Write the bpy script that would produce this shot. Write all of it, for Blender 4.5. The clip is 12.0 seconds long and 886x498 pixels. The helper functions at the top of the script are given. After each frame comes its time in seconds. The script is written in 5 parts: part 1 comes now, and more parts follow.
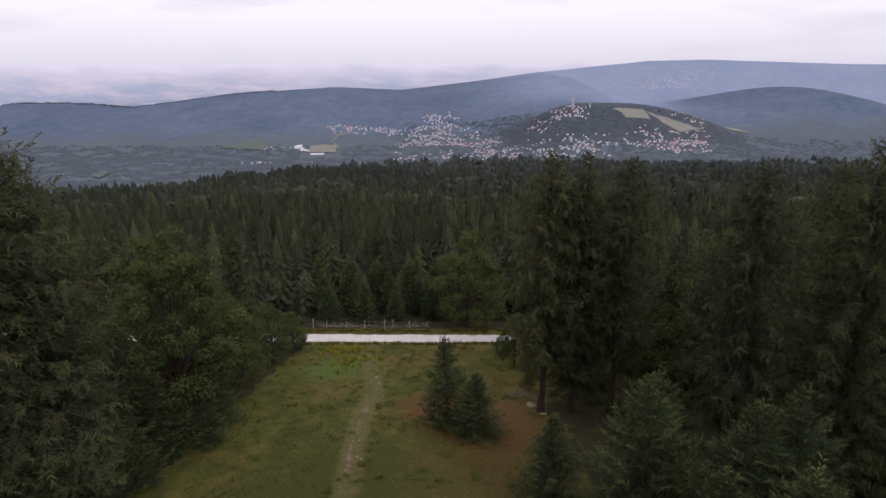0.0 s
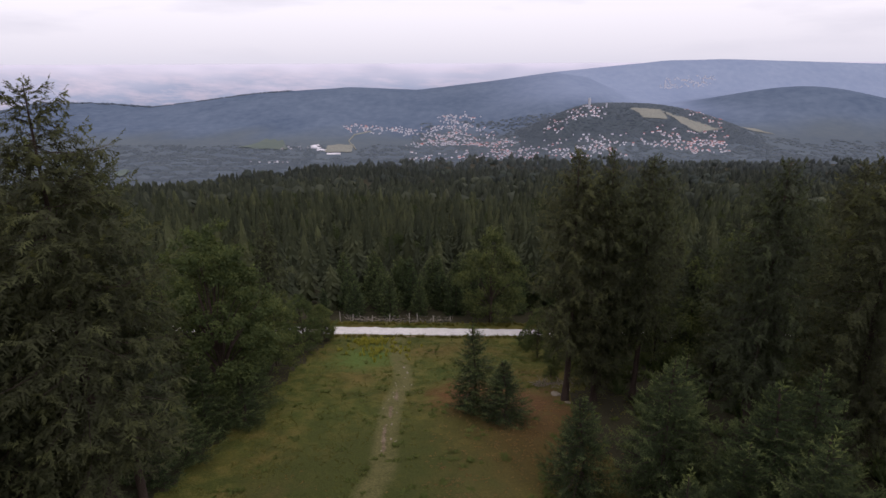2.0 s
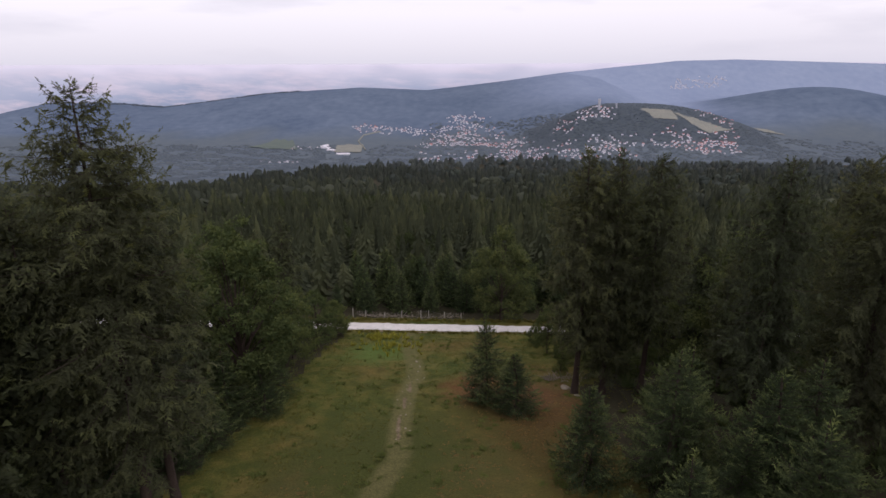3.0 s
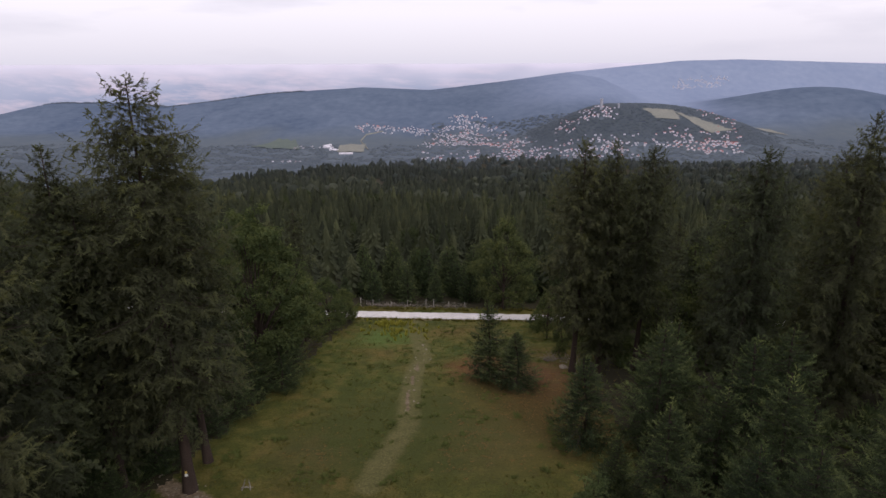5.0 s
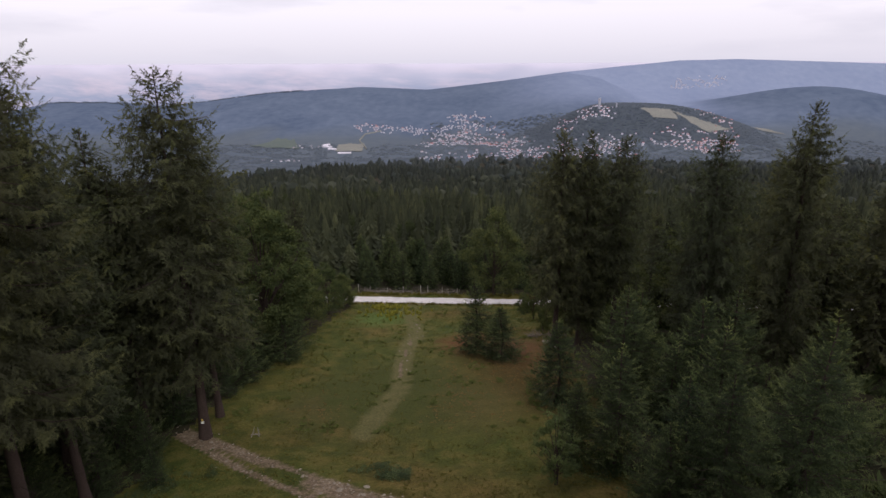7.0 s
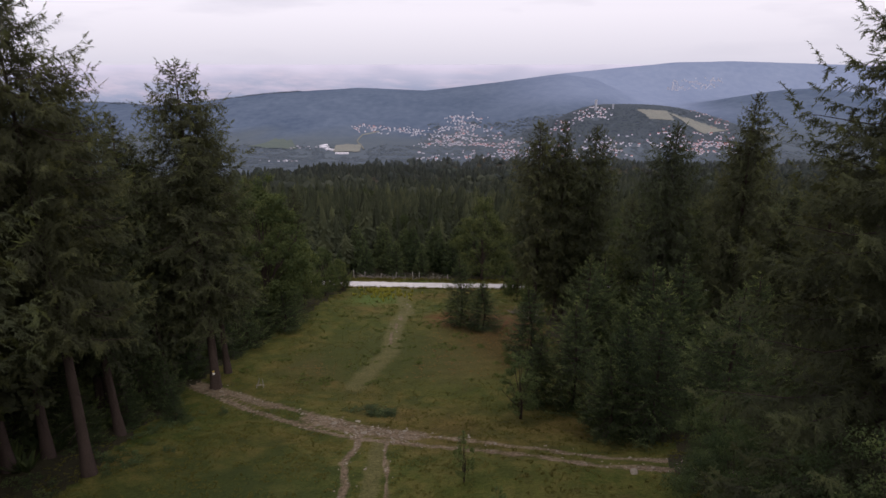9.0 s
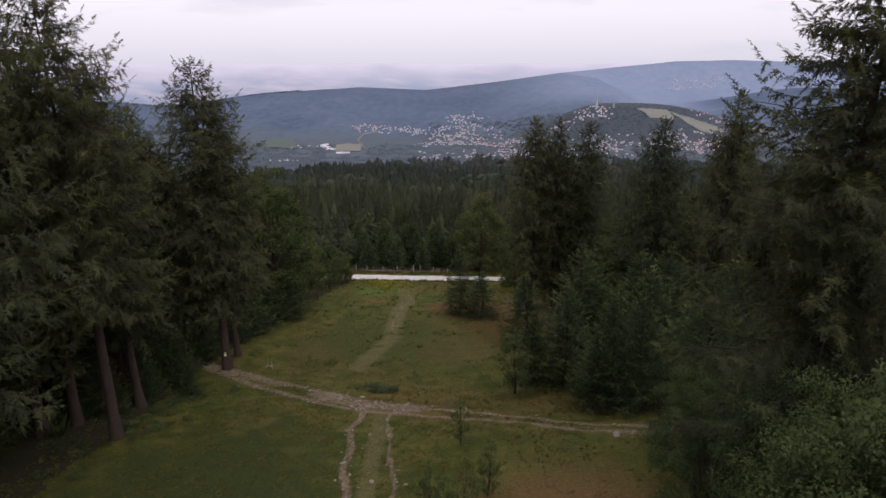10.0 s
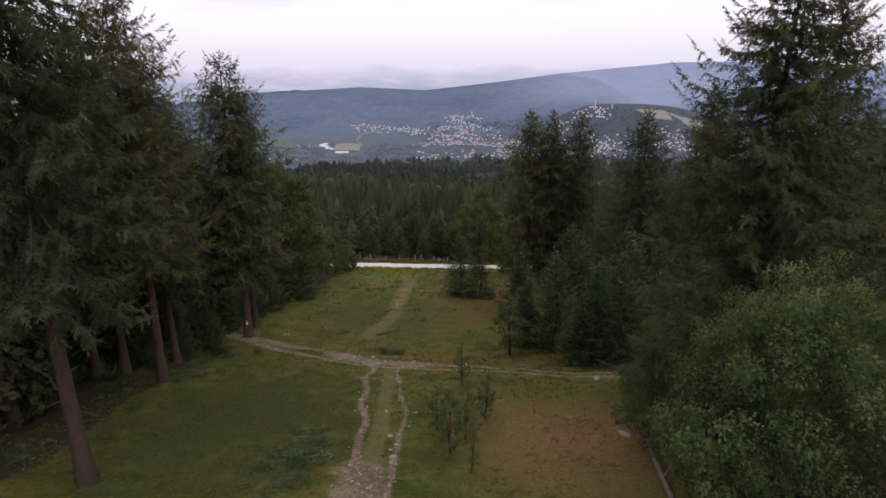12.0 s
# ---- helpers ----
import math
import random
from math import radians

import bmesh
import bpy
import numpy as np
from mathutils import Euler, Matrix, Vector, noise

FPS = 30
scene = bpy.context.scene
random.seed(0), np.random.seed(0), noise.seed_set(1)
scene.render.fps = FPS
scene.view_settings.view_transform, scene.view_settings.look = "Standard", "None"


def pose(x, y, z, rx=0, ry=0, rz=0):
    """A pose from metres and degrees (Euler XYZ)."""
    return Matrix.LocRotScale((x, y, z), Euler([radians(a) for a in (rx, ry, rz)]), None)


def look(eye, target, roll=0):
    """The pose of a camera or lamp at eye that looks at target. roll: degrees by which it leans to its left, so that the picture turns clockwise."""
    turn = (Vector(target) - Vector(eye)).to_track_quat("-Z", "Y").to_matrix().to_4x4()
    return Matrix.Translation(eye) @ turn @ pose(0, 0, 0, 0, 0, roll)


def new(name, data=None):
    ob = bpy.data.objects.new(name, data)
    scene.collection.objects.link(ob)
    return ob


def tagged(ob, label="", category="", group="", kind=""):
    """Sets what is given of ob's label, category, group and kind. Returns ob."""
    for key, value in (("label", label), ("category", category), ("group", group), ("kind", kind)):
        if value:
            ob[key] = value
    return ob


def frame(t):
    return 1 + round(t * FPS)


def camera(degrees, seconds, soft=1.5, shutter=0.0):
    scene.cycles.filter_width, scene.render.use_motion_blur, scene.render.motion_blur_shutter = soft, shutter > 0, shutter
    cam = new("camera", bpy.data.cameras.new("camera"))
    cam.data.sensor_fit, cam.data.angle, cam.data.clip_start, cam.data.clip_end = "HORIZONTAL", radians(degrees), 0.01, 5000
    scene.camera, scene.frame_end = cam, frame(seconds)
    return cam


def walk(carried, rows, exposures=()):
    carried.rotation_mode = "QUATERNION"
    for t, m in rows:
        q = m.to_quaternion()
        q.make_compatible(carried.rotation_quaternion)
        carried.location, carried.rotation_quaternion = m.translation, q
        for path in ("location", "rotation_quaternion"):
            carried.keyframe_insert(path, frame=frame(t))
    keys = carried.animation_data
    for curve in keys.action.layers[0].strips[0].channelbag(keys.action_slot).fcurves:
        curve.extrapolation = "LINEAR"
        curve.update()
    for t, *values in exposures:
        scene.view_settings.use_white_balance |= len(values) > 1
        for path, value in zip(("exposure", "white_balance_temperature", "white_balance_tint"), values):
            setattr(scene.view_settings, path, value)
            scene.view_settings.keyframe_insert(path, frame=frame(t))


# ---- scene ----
cam = camera(73.3, 12.0, 1.55)
PATH = [
    (0, (0.048, 0.612, 35.694), (0.05, 2.521, 35.097), -0.1),
    (0.5, (-0.335, 0.161, 35.707), (-0.326, 2.07, 35.11), -0.2),
    (1, (-0.744, -0.514, 35.736), (-0.763, 1.394, 35.139), -0.2),
    (1.5, (-1.12, -1.24, 35.787), (-1.155, 0.669, 35.19), -0.2),
    (2, (-1.452, -2.074, 35.864), (-1.499, -0.166, 35.267), -0.2),
    (2.5, (-1.716, -2.961, 35.937), (-1.78, -1.053, 35.34), -0.2),
    (3, (-1.882, -3.889, 35.96), (-1.958, -1.981, 35.364), -0.2),
    (4.8, (-2.136, -7.886, 35.834), (-2.219, -5.978, 35.239), -0.2),
    (5, (-2.126, -8.354, 35.81), (-2.209, -6.447, 35.214), -0.2),
    (5.5, (-1.914, -9.703, 35.717), (-1.997, -7.796, 35.121), -0.2),
    (6, (-1.667, -11.135, 35.603), (-1.745, -9.228, 35.007), -0.1),
    (6.5, (-1.343, -12.651, 35.53), (-1.421, -10.744, 34.934), -0.2),
    (7, (-0.9, -14.178, 35.439), (-0.979, -12.27, 34.842), -0.2),
    (8.8, (0.52, -20.328, 34.863), (0.454, -18.419, 34.271), -0.1),
    (9, (0.657, -21.025, 34.848), (0.587, -19.117, 34.255), -0.0),
    (9.5, (0.837, -22.674, 34.781), (0.766, -20.765, 34.187), -0.0),
    (10, (0.944, -24.252, 34.695), (0.871, -22.344, 34.1), -0.1),
    (10.5, (0.965, -25.793, 34.554), (0.894, -23.884, 33.961), 0.0),
    (11, (0.885, -27.271, 34.441), (0.817, -25.362, 33.849), 0.1),
    (11.5, (0.851, -28.805, 34.299), (0.782, -26.896, 33.707), 0.1),
    (12, (0.792, -30.4, 34.24), (0.724, -28.491, 33.646), 0.1),
]
walk(cam, [(t, look(eye, target, roll)) for t, eye, target, roll in PATH], [(0, 0.0, 6270, 14), (7, 0.0, 6270, 14), (9, -0.08, 6270, 14), (10.5, -0.02, 6270, 14), (11.5, 0.06, 6270, 14), (12, 0.12, 6270, 14)])

# ---- light ----
world = bpy.data.worlds.new("overcast_sky")
scene.world = world
world.use_nodes = True
wn, wl = world.node_tree.nodes, world.node_tree.links
wn.clear()
SUN_UP, SUN_TURN = radians(40), radians(148)
sky = wn.new("ShaderNodeTexSky")
sky.sky_type, sky.sun_disc, sky.sun_elevation, sky.sun_rotation = "NISHITA", False, SUN_UP, SUN_TURN
dim = wn.new("ShaderNodeVectorMath")
dim.operation = "SCALE"
dim.inputs[3].default_value = 0.12
wl.new(sky.outputs[0], dim.inputs[0])
wc = wn.new("ShaderNodeTexCoord")
wm = wn.new("ShaderNodeMapping")
wm.inputs["Scale"].default_value = (1.0, 1.0, 5.0)
wm.inputs["Location"].default_value = (0.62, 0.2, 0.0)
wl.new(wc.outputs["Generated"], wm.inputs[0])
wno = wn.new("ShaderNodeTexNoise")
wno.inputs["Scale"].default_value, wno.inputs["Detail"].default_value = 2.6, 5
wl.new(wm.outputs[0], wno.inputs["Vector"])
wr = wn.new("ShaderNodeValToRGB")
wr.color_ramp.elements[0].position, wr.color_ramp.elements[0].color = 0.33, (0.84, 0.79, 0.86, 1)
wr.color_ramp.elements[1].position, wr.color_ramp.elements[1].color = 0.45, (1.02, 0.95, 1.0, 1)
wl.new(wno.outputs[0], wr.inputs[0])
# mist towards the horizon
ws = wn.new("ShaderNodeSeparateXYZ")
wl.new(wc.outputs["Generated"], ws.inputs[0])
wg = wn.new("ShaderNodeMapRange")
wg.inputs[1].default_value, wg.inputs[2].default_value = -0.005, 0.075
wl.new(ws.outputs[2], wg.inputs[0])
wh = wn.new("ShaderNodeMix")
wh.data_type = "RGBA"
wh.inputs[6].default_value = (0.77, 0.74, 0.82, 1)
wl.new(wg.outputs[0], wh.inputs[0])
wl.new(wr.outputs[0], wh.inputs[7])
wx = wn.new("ShaderNodeMix")
wx.data_type = "RGBA"
wx.inputs[0].default_value = 0.93
wl.new(dim.outputs[0], wx.inputs[6])
wl.new(wh.outputs[2], wx.inputs[7])
wb = wn.new("ShaderNodeBackground")
wb.inputs[1].default_value = 1.0
wl.new(wx.outputs[2], wb.inputs[0])
wo = wn.new("ShaderNodeOutputWorld")
wl.new(wb.outputs[0], wo.inputs[0])

sun = new("sun", bpy.data.lights.new("sun", "SUN"))
sun.data.energy, sun.data.angle, sun.data.color = 1.1, radians(25), (1.0, 0.96, 0.9)
sun.matrix_world = look((0, 0, 0), (-math.sin(SUN_TURN) * math.cos(SUN_UP), -math.cos(SUN_TURN) * math.cos(SUN_UP), -math.sin(SUN_UP)))


# ---- materials ----
def material(name, rough=0.8, spec=0.3):
    m = bpy.data.materials.new(name)
    m.use_nodes = True
    b = m.node_tree.nodes["Principled BSDF"]
    b.inputs["Roughness"].default_value = rough
    b.inputs["Specular IOR Level"].default_value = spec
    return m, m.node_tree.nodes, m.node_tree.links, b


def place_noise(nodes, links, scale, detail=4, rough=0.6, stretch=None):
    g = nodes.new("ShaderNodeNewGeometry")
    n = nodes.new("ShaderNodeTexNoise")
    n.inputs["Scale"].default_value, n.inputs["Detail"].default_value, n.inputs["Roughness"].default_value = scale, detail, rough
    if stretch:
        mp = nodes.new("ShaderNodeMapping")
        mp.inputs["Scale"].default_value = stretch
        links.new(g.outputs["Position"], mp.inputs[0])
        links.new(mp.outputs[0], n.inputs["Vector"])
    else:
        links.new(g.outputs["Position"], n.inputs["Vector"])
    return n.outputs[0]


def ramp(nodes, links, source, stops):
    r = nodes.new("ShaderNodeValToRGB")
    while len(r.color_ramp.elements) < len(stops):
        r.color_ramp.elements.new(0.5)
    for e, (p, c) in zip(r.color_ramp.elements, stops):
        e.position, e.color = p, (*c, 1)
    links.new(source, r.inputs[0])
    return r.outputs[0]


def mix(nodes, links, fac, a, b, mode="MIX"):
    x = nodes.new("ShaderNodeMix")
    x.data_type, x.blend_type = "RGBA", mode
    for socket, value in ((x.inputs[0], fac), (x.inputs[6], a), (x.inputs[7], b)):
        if isinstance(value, (int, float)):
            socket.default_value = value
        elif isinstance(value, tuple):
            socket.default_value = (*value, 1)
        else:
            links.new(value, socket)
    return x.outputs[2]


def bump(nodes, links, b, height, strength, distance):
    n = nodes.new("ShaderNodeBump")
    n.inputs["Strength"].default_value, n.inputs["Distance"].default_value = strength, distance
    links.new(height, n.inputs["Height"])
    links.new(n.outputs[0], b.inputs["Normal"])


def near_spot(nodes, links, x, y, inner, outer, wobble):
    """1 inside a ragged patch round (x, y), falling to 0 outside it."""
    g = nodes.new("ShaderNodeNewGeometry")
    sep = nodes.new("ShaderNodeVectorMath")
    sep.operation = "MULTIPLY"
    sep.inputs[1].default_value = (1, 0.75, 0)
    links.new(g.outputs["Position"], sep.inputs[0])
    d = nodes.new("ShaderNodeVectorMath")
    d.operation = "DISTANCE"
    d.inputs[1].default_value = (x, 0.75 * y, 0)
    links.new(sep.outputs[0], d.inputs[0])
    add = nodes.new("ShaderNodeMath")
    add.operation = "MULTIPLY_ADD"
    links.new(wobble, add.inputs[0])
    add.inputs[1].default_value = outer * 1.6
    links.new(d.outputs["Value"], add.inputs[2])
    mr = nodes.new("ShaderNodeMapRange")
    mr.inputs[1].default_value, mr.inputs[2].default_value = inner + outer * 0.8, outer + outer * 0.8
    mr.inputs[3].default_value, mr.inputs[4].default_value = 1, 0
    links.new(add.outputs[0], mr.inputs[0])
    return mr.outputs[0]


def two_tone(name, dark, light, scale, rough=0.9, spec=0.2, relief=0.0, fine=0.0, stretch=None, grain=12):
    m, nodes, links, b = material(name, rough, spec)
    n = place_noise(nodes, links, scale, 5, 0.65, stretch)
    col = ramp(nodes, links, n, [(0.3, dark), (0.7, light)])
    f = place_noise(nodes, links, scale * grain, 3)
    col = mix(nodes, links, fine, col, ramp(nodes, links, f, [(0.25, tuple(0.45 * c for c in dark)), (0.75, tuple(min(1, 1.5 * c) for c in light))]))
    links.new(col, b.inputs["Base Color"])
    if relief:
        bump(nodes, links, b, f, 0.8, relief)
    return m


def foliage(name, dark, light, tip, patch=0.7, rough=0.8, speckle=0.55):
    """Leaf or needle colour: the tip colour enters by a mesh layer (fresh growth on spruce boughs), uneven from clump
    to clump and plant to plant; some light passes through.
    """
    m, nodes, links, b = material(name, rough, 0.12)
    g = nodes.new("ShaderNodeNewGeometry")
    o = nodes.new("ShaderNodeObjectInfo")
    between = tuple((1 - speckle) * (p + q) / 2 + speckle * q for p, q in zip(dark, light))
    below = tuple((1 - speckle) * (p + q) / 2 + speckle * p for p, q in zip(dark, light))
    col = ramp(nodes, links, g.outputs["Random Per Island"], [(0.0, below), (0.75, between), (1.0, tuple(0.5 * (p + q) for p, q in zip(between, tip)))])
    n = ramp(nodes, links, place_noise(nodes, links, patch, 4, 0.65), [(0.36, (0, 0, 0)), (0.66, (0.85, 0.85, 0.85))])
    col = mix(nodes, links, n, col, dark)
    a = nodes.new("ShaderNodeAttribute")
    a.attribute_name = "growth"
    tip_share = nodes.new("ShaderNodeMath")
    tip_share.operation = "MULTIPLY"
    links.new(a.outputs["Fac"], tip_share.inputs[0])
    links.new(ramp(nodes, links, place_noise(nodes, links, patch * 1.7, 2), [(0.38, (0.15, 0.15, 0.15)), (0.62, (1, 1, 1))]), tip_share.inputs[1])
    col = mix(nodes, links, tip_share.outputs[0], col, tip)
    shade = ramp(nodes, links, o.outputs["Random"], [(0.0, (0.8, 0.84, 0.82)), (1.0, (1.2, 1.12, 1.0))])
    col = mix(nodes, links, 1.0, col, shade, "MULTIPLY")
    links.new(col, b.inputs["Base Color"])
    t = nodes.new("ShaderNodeBsdfTranslucent")
    links.new(mix(nodes, links, 1.0, col, (1.25, 1.2, 0.7), "MULTIPLY"), t.inputs["Color"])
    x = nodes.new("ShaderNodeMixShader")
    x.inputs[0].default_value = 0.42
    links.new(b.outputs[0], x.inputs[1])
    links.new(t.outputs[0], x.inputs[2])
    links.new(x.outputs[0], nodes["Material Output"].inputs["Surface"])
    return m


def meadow_material():
    m, nodes, links, b = material("meadow_grass", 0.95, 0.1)
    big = place_noise(nodes, links, 0.09, 5, 0.6)
    mid = place_noise(nodes, links, 0.45, 6, 0.7)
    fine = place_noise(nodes, links, 5.0, 4, 0.7)
    col = ramp(nodes, links, big, [(0.34, (0.054, 0.080, 0.015)), (0.5, (0.088, 0.092, 0.021)), (0.66, (0.140, 0.090, 0.031))])
    col = mix(nodes, links, 0.55, col, ramp(nodes, links, mid, [(0.40, (0.034, 0.044, 0.010)), (0.5, (0.080, 0.084, 0.020)), (0.60, (0.138, 0.114, 0.035))]))
    for x, y, inner, outer, c in GROWTH_AND_SHADE:
        col = mix(nodes, links, near_spot(nodes, links, x, y, inner, outer, mid), col, c)
    ragged = place_noise(nodes, links, 0.9, 7, 0.8)
    for layer, tones in (("dry", [(0.3, (0.090, 0.092, 0.032)), (0.7, (0.148, 0.130, 0.056))]), ("earth", [(0.3, (0.095, 0.070, 0.046)), (0.5, (0.172, 0.128, 0.088)), (0.72, (0.285, 0.228, 0.168))])):
        a = nodes.new("ShaderNodeAttribute")
        a.attribute_name = layer
        w = nodes.new("ShaderNodeMath")
        w.operation = "ADD"
        links.new(a.outputs["Fac"], w.inputs[0])
        links.new(ragged, w.inputs[1])
        r = nodes.new("ShaderNodeMapRange")
        r.inputs[1].default_value, r.inputs[2].default_value = (0.62, 1.12) if layer == "dry" else (0.80, 1.08)
        links.new(w.outputs[0], r.inputs[0])
        col = mix(nodes, links, r.outputs[0], col, ramp(nodes, links, mix(nodes, links, 0.5, fine, mid), tones))
    col = mix(nodes, links, 0.45, col, ramp(nodes, links, fine, [(0.3, (0.16, 0.17, 0.14)), (0.7, (0.8, 0.78, 0.7))]), "OVERLAY")
    links.new(col, b.inputs["Base Color"])
    bump(nodes, links, b, fine, 0.9, 0.15)
    return m


# ragged patches of other growth in the meadow, the last with tree shade painted in: x, y, inner and outer radius,
# colour
GROWTH_AND_SHADE = [
    (-0.5, 56.0, 0.5, 5.0, (0.20, 0.080, 0.038)),
    (5.0, 44.0, 2.0, 13.0, (0.098, 0.068, 0.023)),
    (6.0, 52.0, 0.5, 6.0, (0.135, 0.070, 0.033)),
    (-14.0, 34.0, 0.5, 4.5, (0.118, 0.084, 0.036)),
    (-1.0, 35.0, 0.5, 7.0, (0.108, 0.086, 0.031)),
    (6.5, -3.0, 0.5, 7.0, (0.190, 0.112, 0.052)),
    (-9.0, 38.0, 4.0, 13.0, (0.060, 0.068, 0.018)),
    (-14.0, 71.0, 2.0, 5.5, (0.085, 0.125, 0.030)),
    # deep green grass, darkened further by painted shade of the left-hand trees
    (-12.5, 1.0, 4.0, 11.0, (0.046, 0.058, 0.016)),
]
MEADOW = meadow_material()
FLOOR = two_tone("forest_floor", (0.022, 0.022, 0.012), (0.048, 0.042, 0.022), 0.4, 0.95, 0.1, 0.1, 0.4)
def hazed_land_cover(name, layer, stops, scale, stretch=None, low=0.32, high=0.68, mottle=0.45):
    """Several covers of distant land in one sheet, running into one another along the mesh layer, with distance haze
    painted into their colours.
    """
    m, nodes, links, b = material(name, 0.95, 0.0)
    n = place_noise(nodes, links, scale, 5, 0.65, stretch)
    f = place_noise(nodes, links, scale * 9, 3, 0.6, stretch)
    a = nodes.new("ShaderNodeAttribute")
    a.attribute_name = layer
    col = [ramp(nodes, links, a.outputs["Fac"], [(p, tone[k]) for p, *tone in stops]) for k in (0, 1)]
    fac = ramp(nodes, links, mix(nodes, links, mottle, n, f), [(low, (0, 0, 0)), (high, (1, 1, 1))])
    links.new(mix(nodes, links, fac, *col), b.inputs["Base Color"])
    return m


# woods and pasture tones, bluer and paler with painted haze as they recede
DISTANT = hazed_land_cover("hazed_woods_and_pasture", "hazed_cover", [
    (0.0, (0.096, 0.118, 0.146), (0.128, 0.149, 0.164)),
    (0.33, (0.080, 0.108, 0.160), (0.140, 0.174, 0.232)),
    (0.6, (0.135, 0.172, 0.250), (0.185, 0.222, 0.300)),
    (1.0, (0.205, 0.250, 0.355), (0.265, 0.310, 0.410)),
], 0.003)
# fields whose colours fade by painted haze to the sky's tone at the rim
PLAIN = hazed_land_cover("hazed_farmland_plain", "hazed_cover", [
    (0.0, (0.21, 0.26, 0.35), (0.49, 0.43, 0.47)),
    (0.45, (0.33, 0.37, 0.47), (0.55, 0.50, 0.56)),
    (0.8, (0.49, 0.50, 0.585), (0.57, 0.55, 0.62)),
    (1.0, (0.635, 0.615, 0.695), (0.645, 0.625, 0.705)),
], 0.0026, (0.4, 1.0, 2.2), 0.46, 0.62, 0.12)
GRAVEL = two_tone("pale_gravel", (0.48, 0.45, 0.43), (0.66, 0.63, 0.60), 0.5, 0.95, 0.1, 0.03, 0.3)
EARTH = two_tone("stony_earth", (0.15, 0.125, 0.092), (0.34, 0.295, 0.23), 0.7, 0.95, 0.1, 0.06, 0.5)
STONE = two_tone("field_stone", (0.14, 0.114, 0.082), (0.32, 0.28, 0.215), 2.0, 0.9, 0.2, 0.02, 0.4)
BARK = two_tone("spruce_bark", (0.028, 0.021, 0.018), (0.074, 0.053, 0.044), 2.2, 0.95, 0.1, 0.03, 0.5, (1, 1, 0.3))
GREYBARK = two_tone("dead_wood", (0.12, 0.10, 0.085), (0.28, 0.24, 0.21), 3.0, 0.9, 0.1, 0.01, 0.4)
LOGBARK = two_tone("weathered_log_bark", (0.070, 0.048, 0.040), (0.20, 0.145, 0.120), 3.0, 0.9, 0.1, 0.01, 0.5)
SPRUCE = foliage("spruce_needles", (0.045, 0.049, 0.033), (0.074, 0.086, 0.048), (0.120, 0.138, 0.060))
YOUNG = foliage("young_spruce_needles", (0.028, 0.041, 0.022), (0.062, 0.088, 0.040), (0.185, 0.225, 0.092))
BROAD = foliage("broad_leaves", (0.040, 0.058, 0.026), (0.074, 0.099, 0.042), (0.135, 0.162, 0.062))
BEECHLEAF = foliage("light_beech_leaves", (0.030, 0.042, 0.020), (0.066, 0.086, 0.036), (0.130, 0.155, 0.062))
SHRUB = foliage("willow_leaves", (0.040, 0.060, 0.030), (0.090, 0.124, 0.058), (0.152, 0.194, 0.086))
SAPLEAF = foliage("sapling_leaves", (0.062, 0.088, 0.036), (0.104, 0.140, 0.056), (0.150, 0.185, 0.074))
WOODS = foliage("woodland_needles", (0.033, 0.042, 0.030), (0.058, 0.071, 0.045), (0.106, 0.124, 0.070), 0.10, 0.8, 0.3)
# the same forest in three farther bands, each with more haze in its colour
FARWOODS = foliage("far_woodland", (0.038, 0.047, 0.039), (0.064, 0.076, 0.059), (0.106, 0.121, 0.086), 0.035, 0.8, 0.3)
HAZEWOODS = foliage("hazed_slope_woodland", (0.042, 0.051, 0.049), (0.064, 0.076, 0.069), (0.098, 0.112, 0.092), 0.02, 0.8, 0.3)
VALLEYWOODS = foliage("hazed_valley_woodland", (0.054, 0.065, 0.070), (0.076, 0.089, 0.092), (0.110, 0.126, 0.116), 0.012, 0.8, 0.3)
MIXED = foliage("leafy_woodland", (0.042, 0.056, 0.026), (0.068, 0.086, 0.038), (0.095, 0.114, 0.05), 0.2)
# far crowns with blue haze painted into their leaf colour
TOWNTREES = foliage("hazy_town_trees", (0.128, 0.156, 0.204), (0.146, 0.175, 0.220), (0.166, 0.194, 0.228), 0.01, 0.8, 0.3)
RIDGETREES = foliage("hazed_ridge_trees", (0.13, 0.16, 0.23), (0.15, 0.18, 0.25), (0.165, 0.195, 0.262), 0.004)
GRASS = foliage("grass_blades", (0.084, 0.088, 0.023), (0.118, 0.114, 0.033), (0.162, 0.142, 0.055))
RUSTGRASS = foliage("rusty_grass_blades", (0.185, 0.118, 0.056), (0.235, 0.150, 0.070), (0.270, 0.185, 0.092))
HERB = foliage("bilberry_leaves", (0.095, 0.112, 0.030), (0.135, 0.152, 0.042), (0.170, 0.178, 0.058))
BLOOM = foliage("yellow_flowers", (0.20, 0.20, 0.03), (0.32, 0.30, 0.05), (0.42, 0.38, 0.10))
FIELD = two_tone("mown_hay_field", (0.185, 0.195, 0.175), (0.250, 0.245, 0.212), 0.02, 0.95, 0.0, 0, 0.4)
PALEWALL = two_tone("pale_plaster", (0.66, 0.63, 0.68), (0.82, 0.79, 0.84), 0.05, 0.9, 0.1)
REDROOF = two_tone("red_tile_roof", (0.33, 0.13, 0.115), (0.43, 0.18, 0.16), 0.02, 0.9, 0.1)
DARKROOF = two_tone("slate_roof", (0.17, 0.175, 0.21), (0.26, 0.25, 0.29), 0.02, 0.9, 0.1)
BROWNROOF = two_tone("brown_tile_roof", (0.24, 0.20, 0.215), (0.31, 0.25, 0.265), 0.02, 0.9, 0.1)
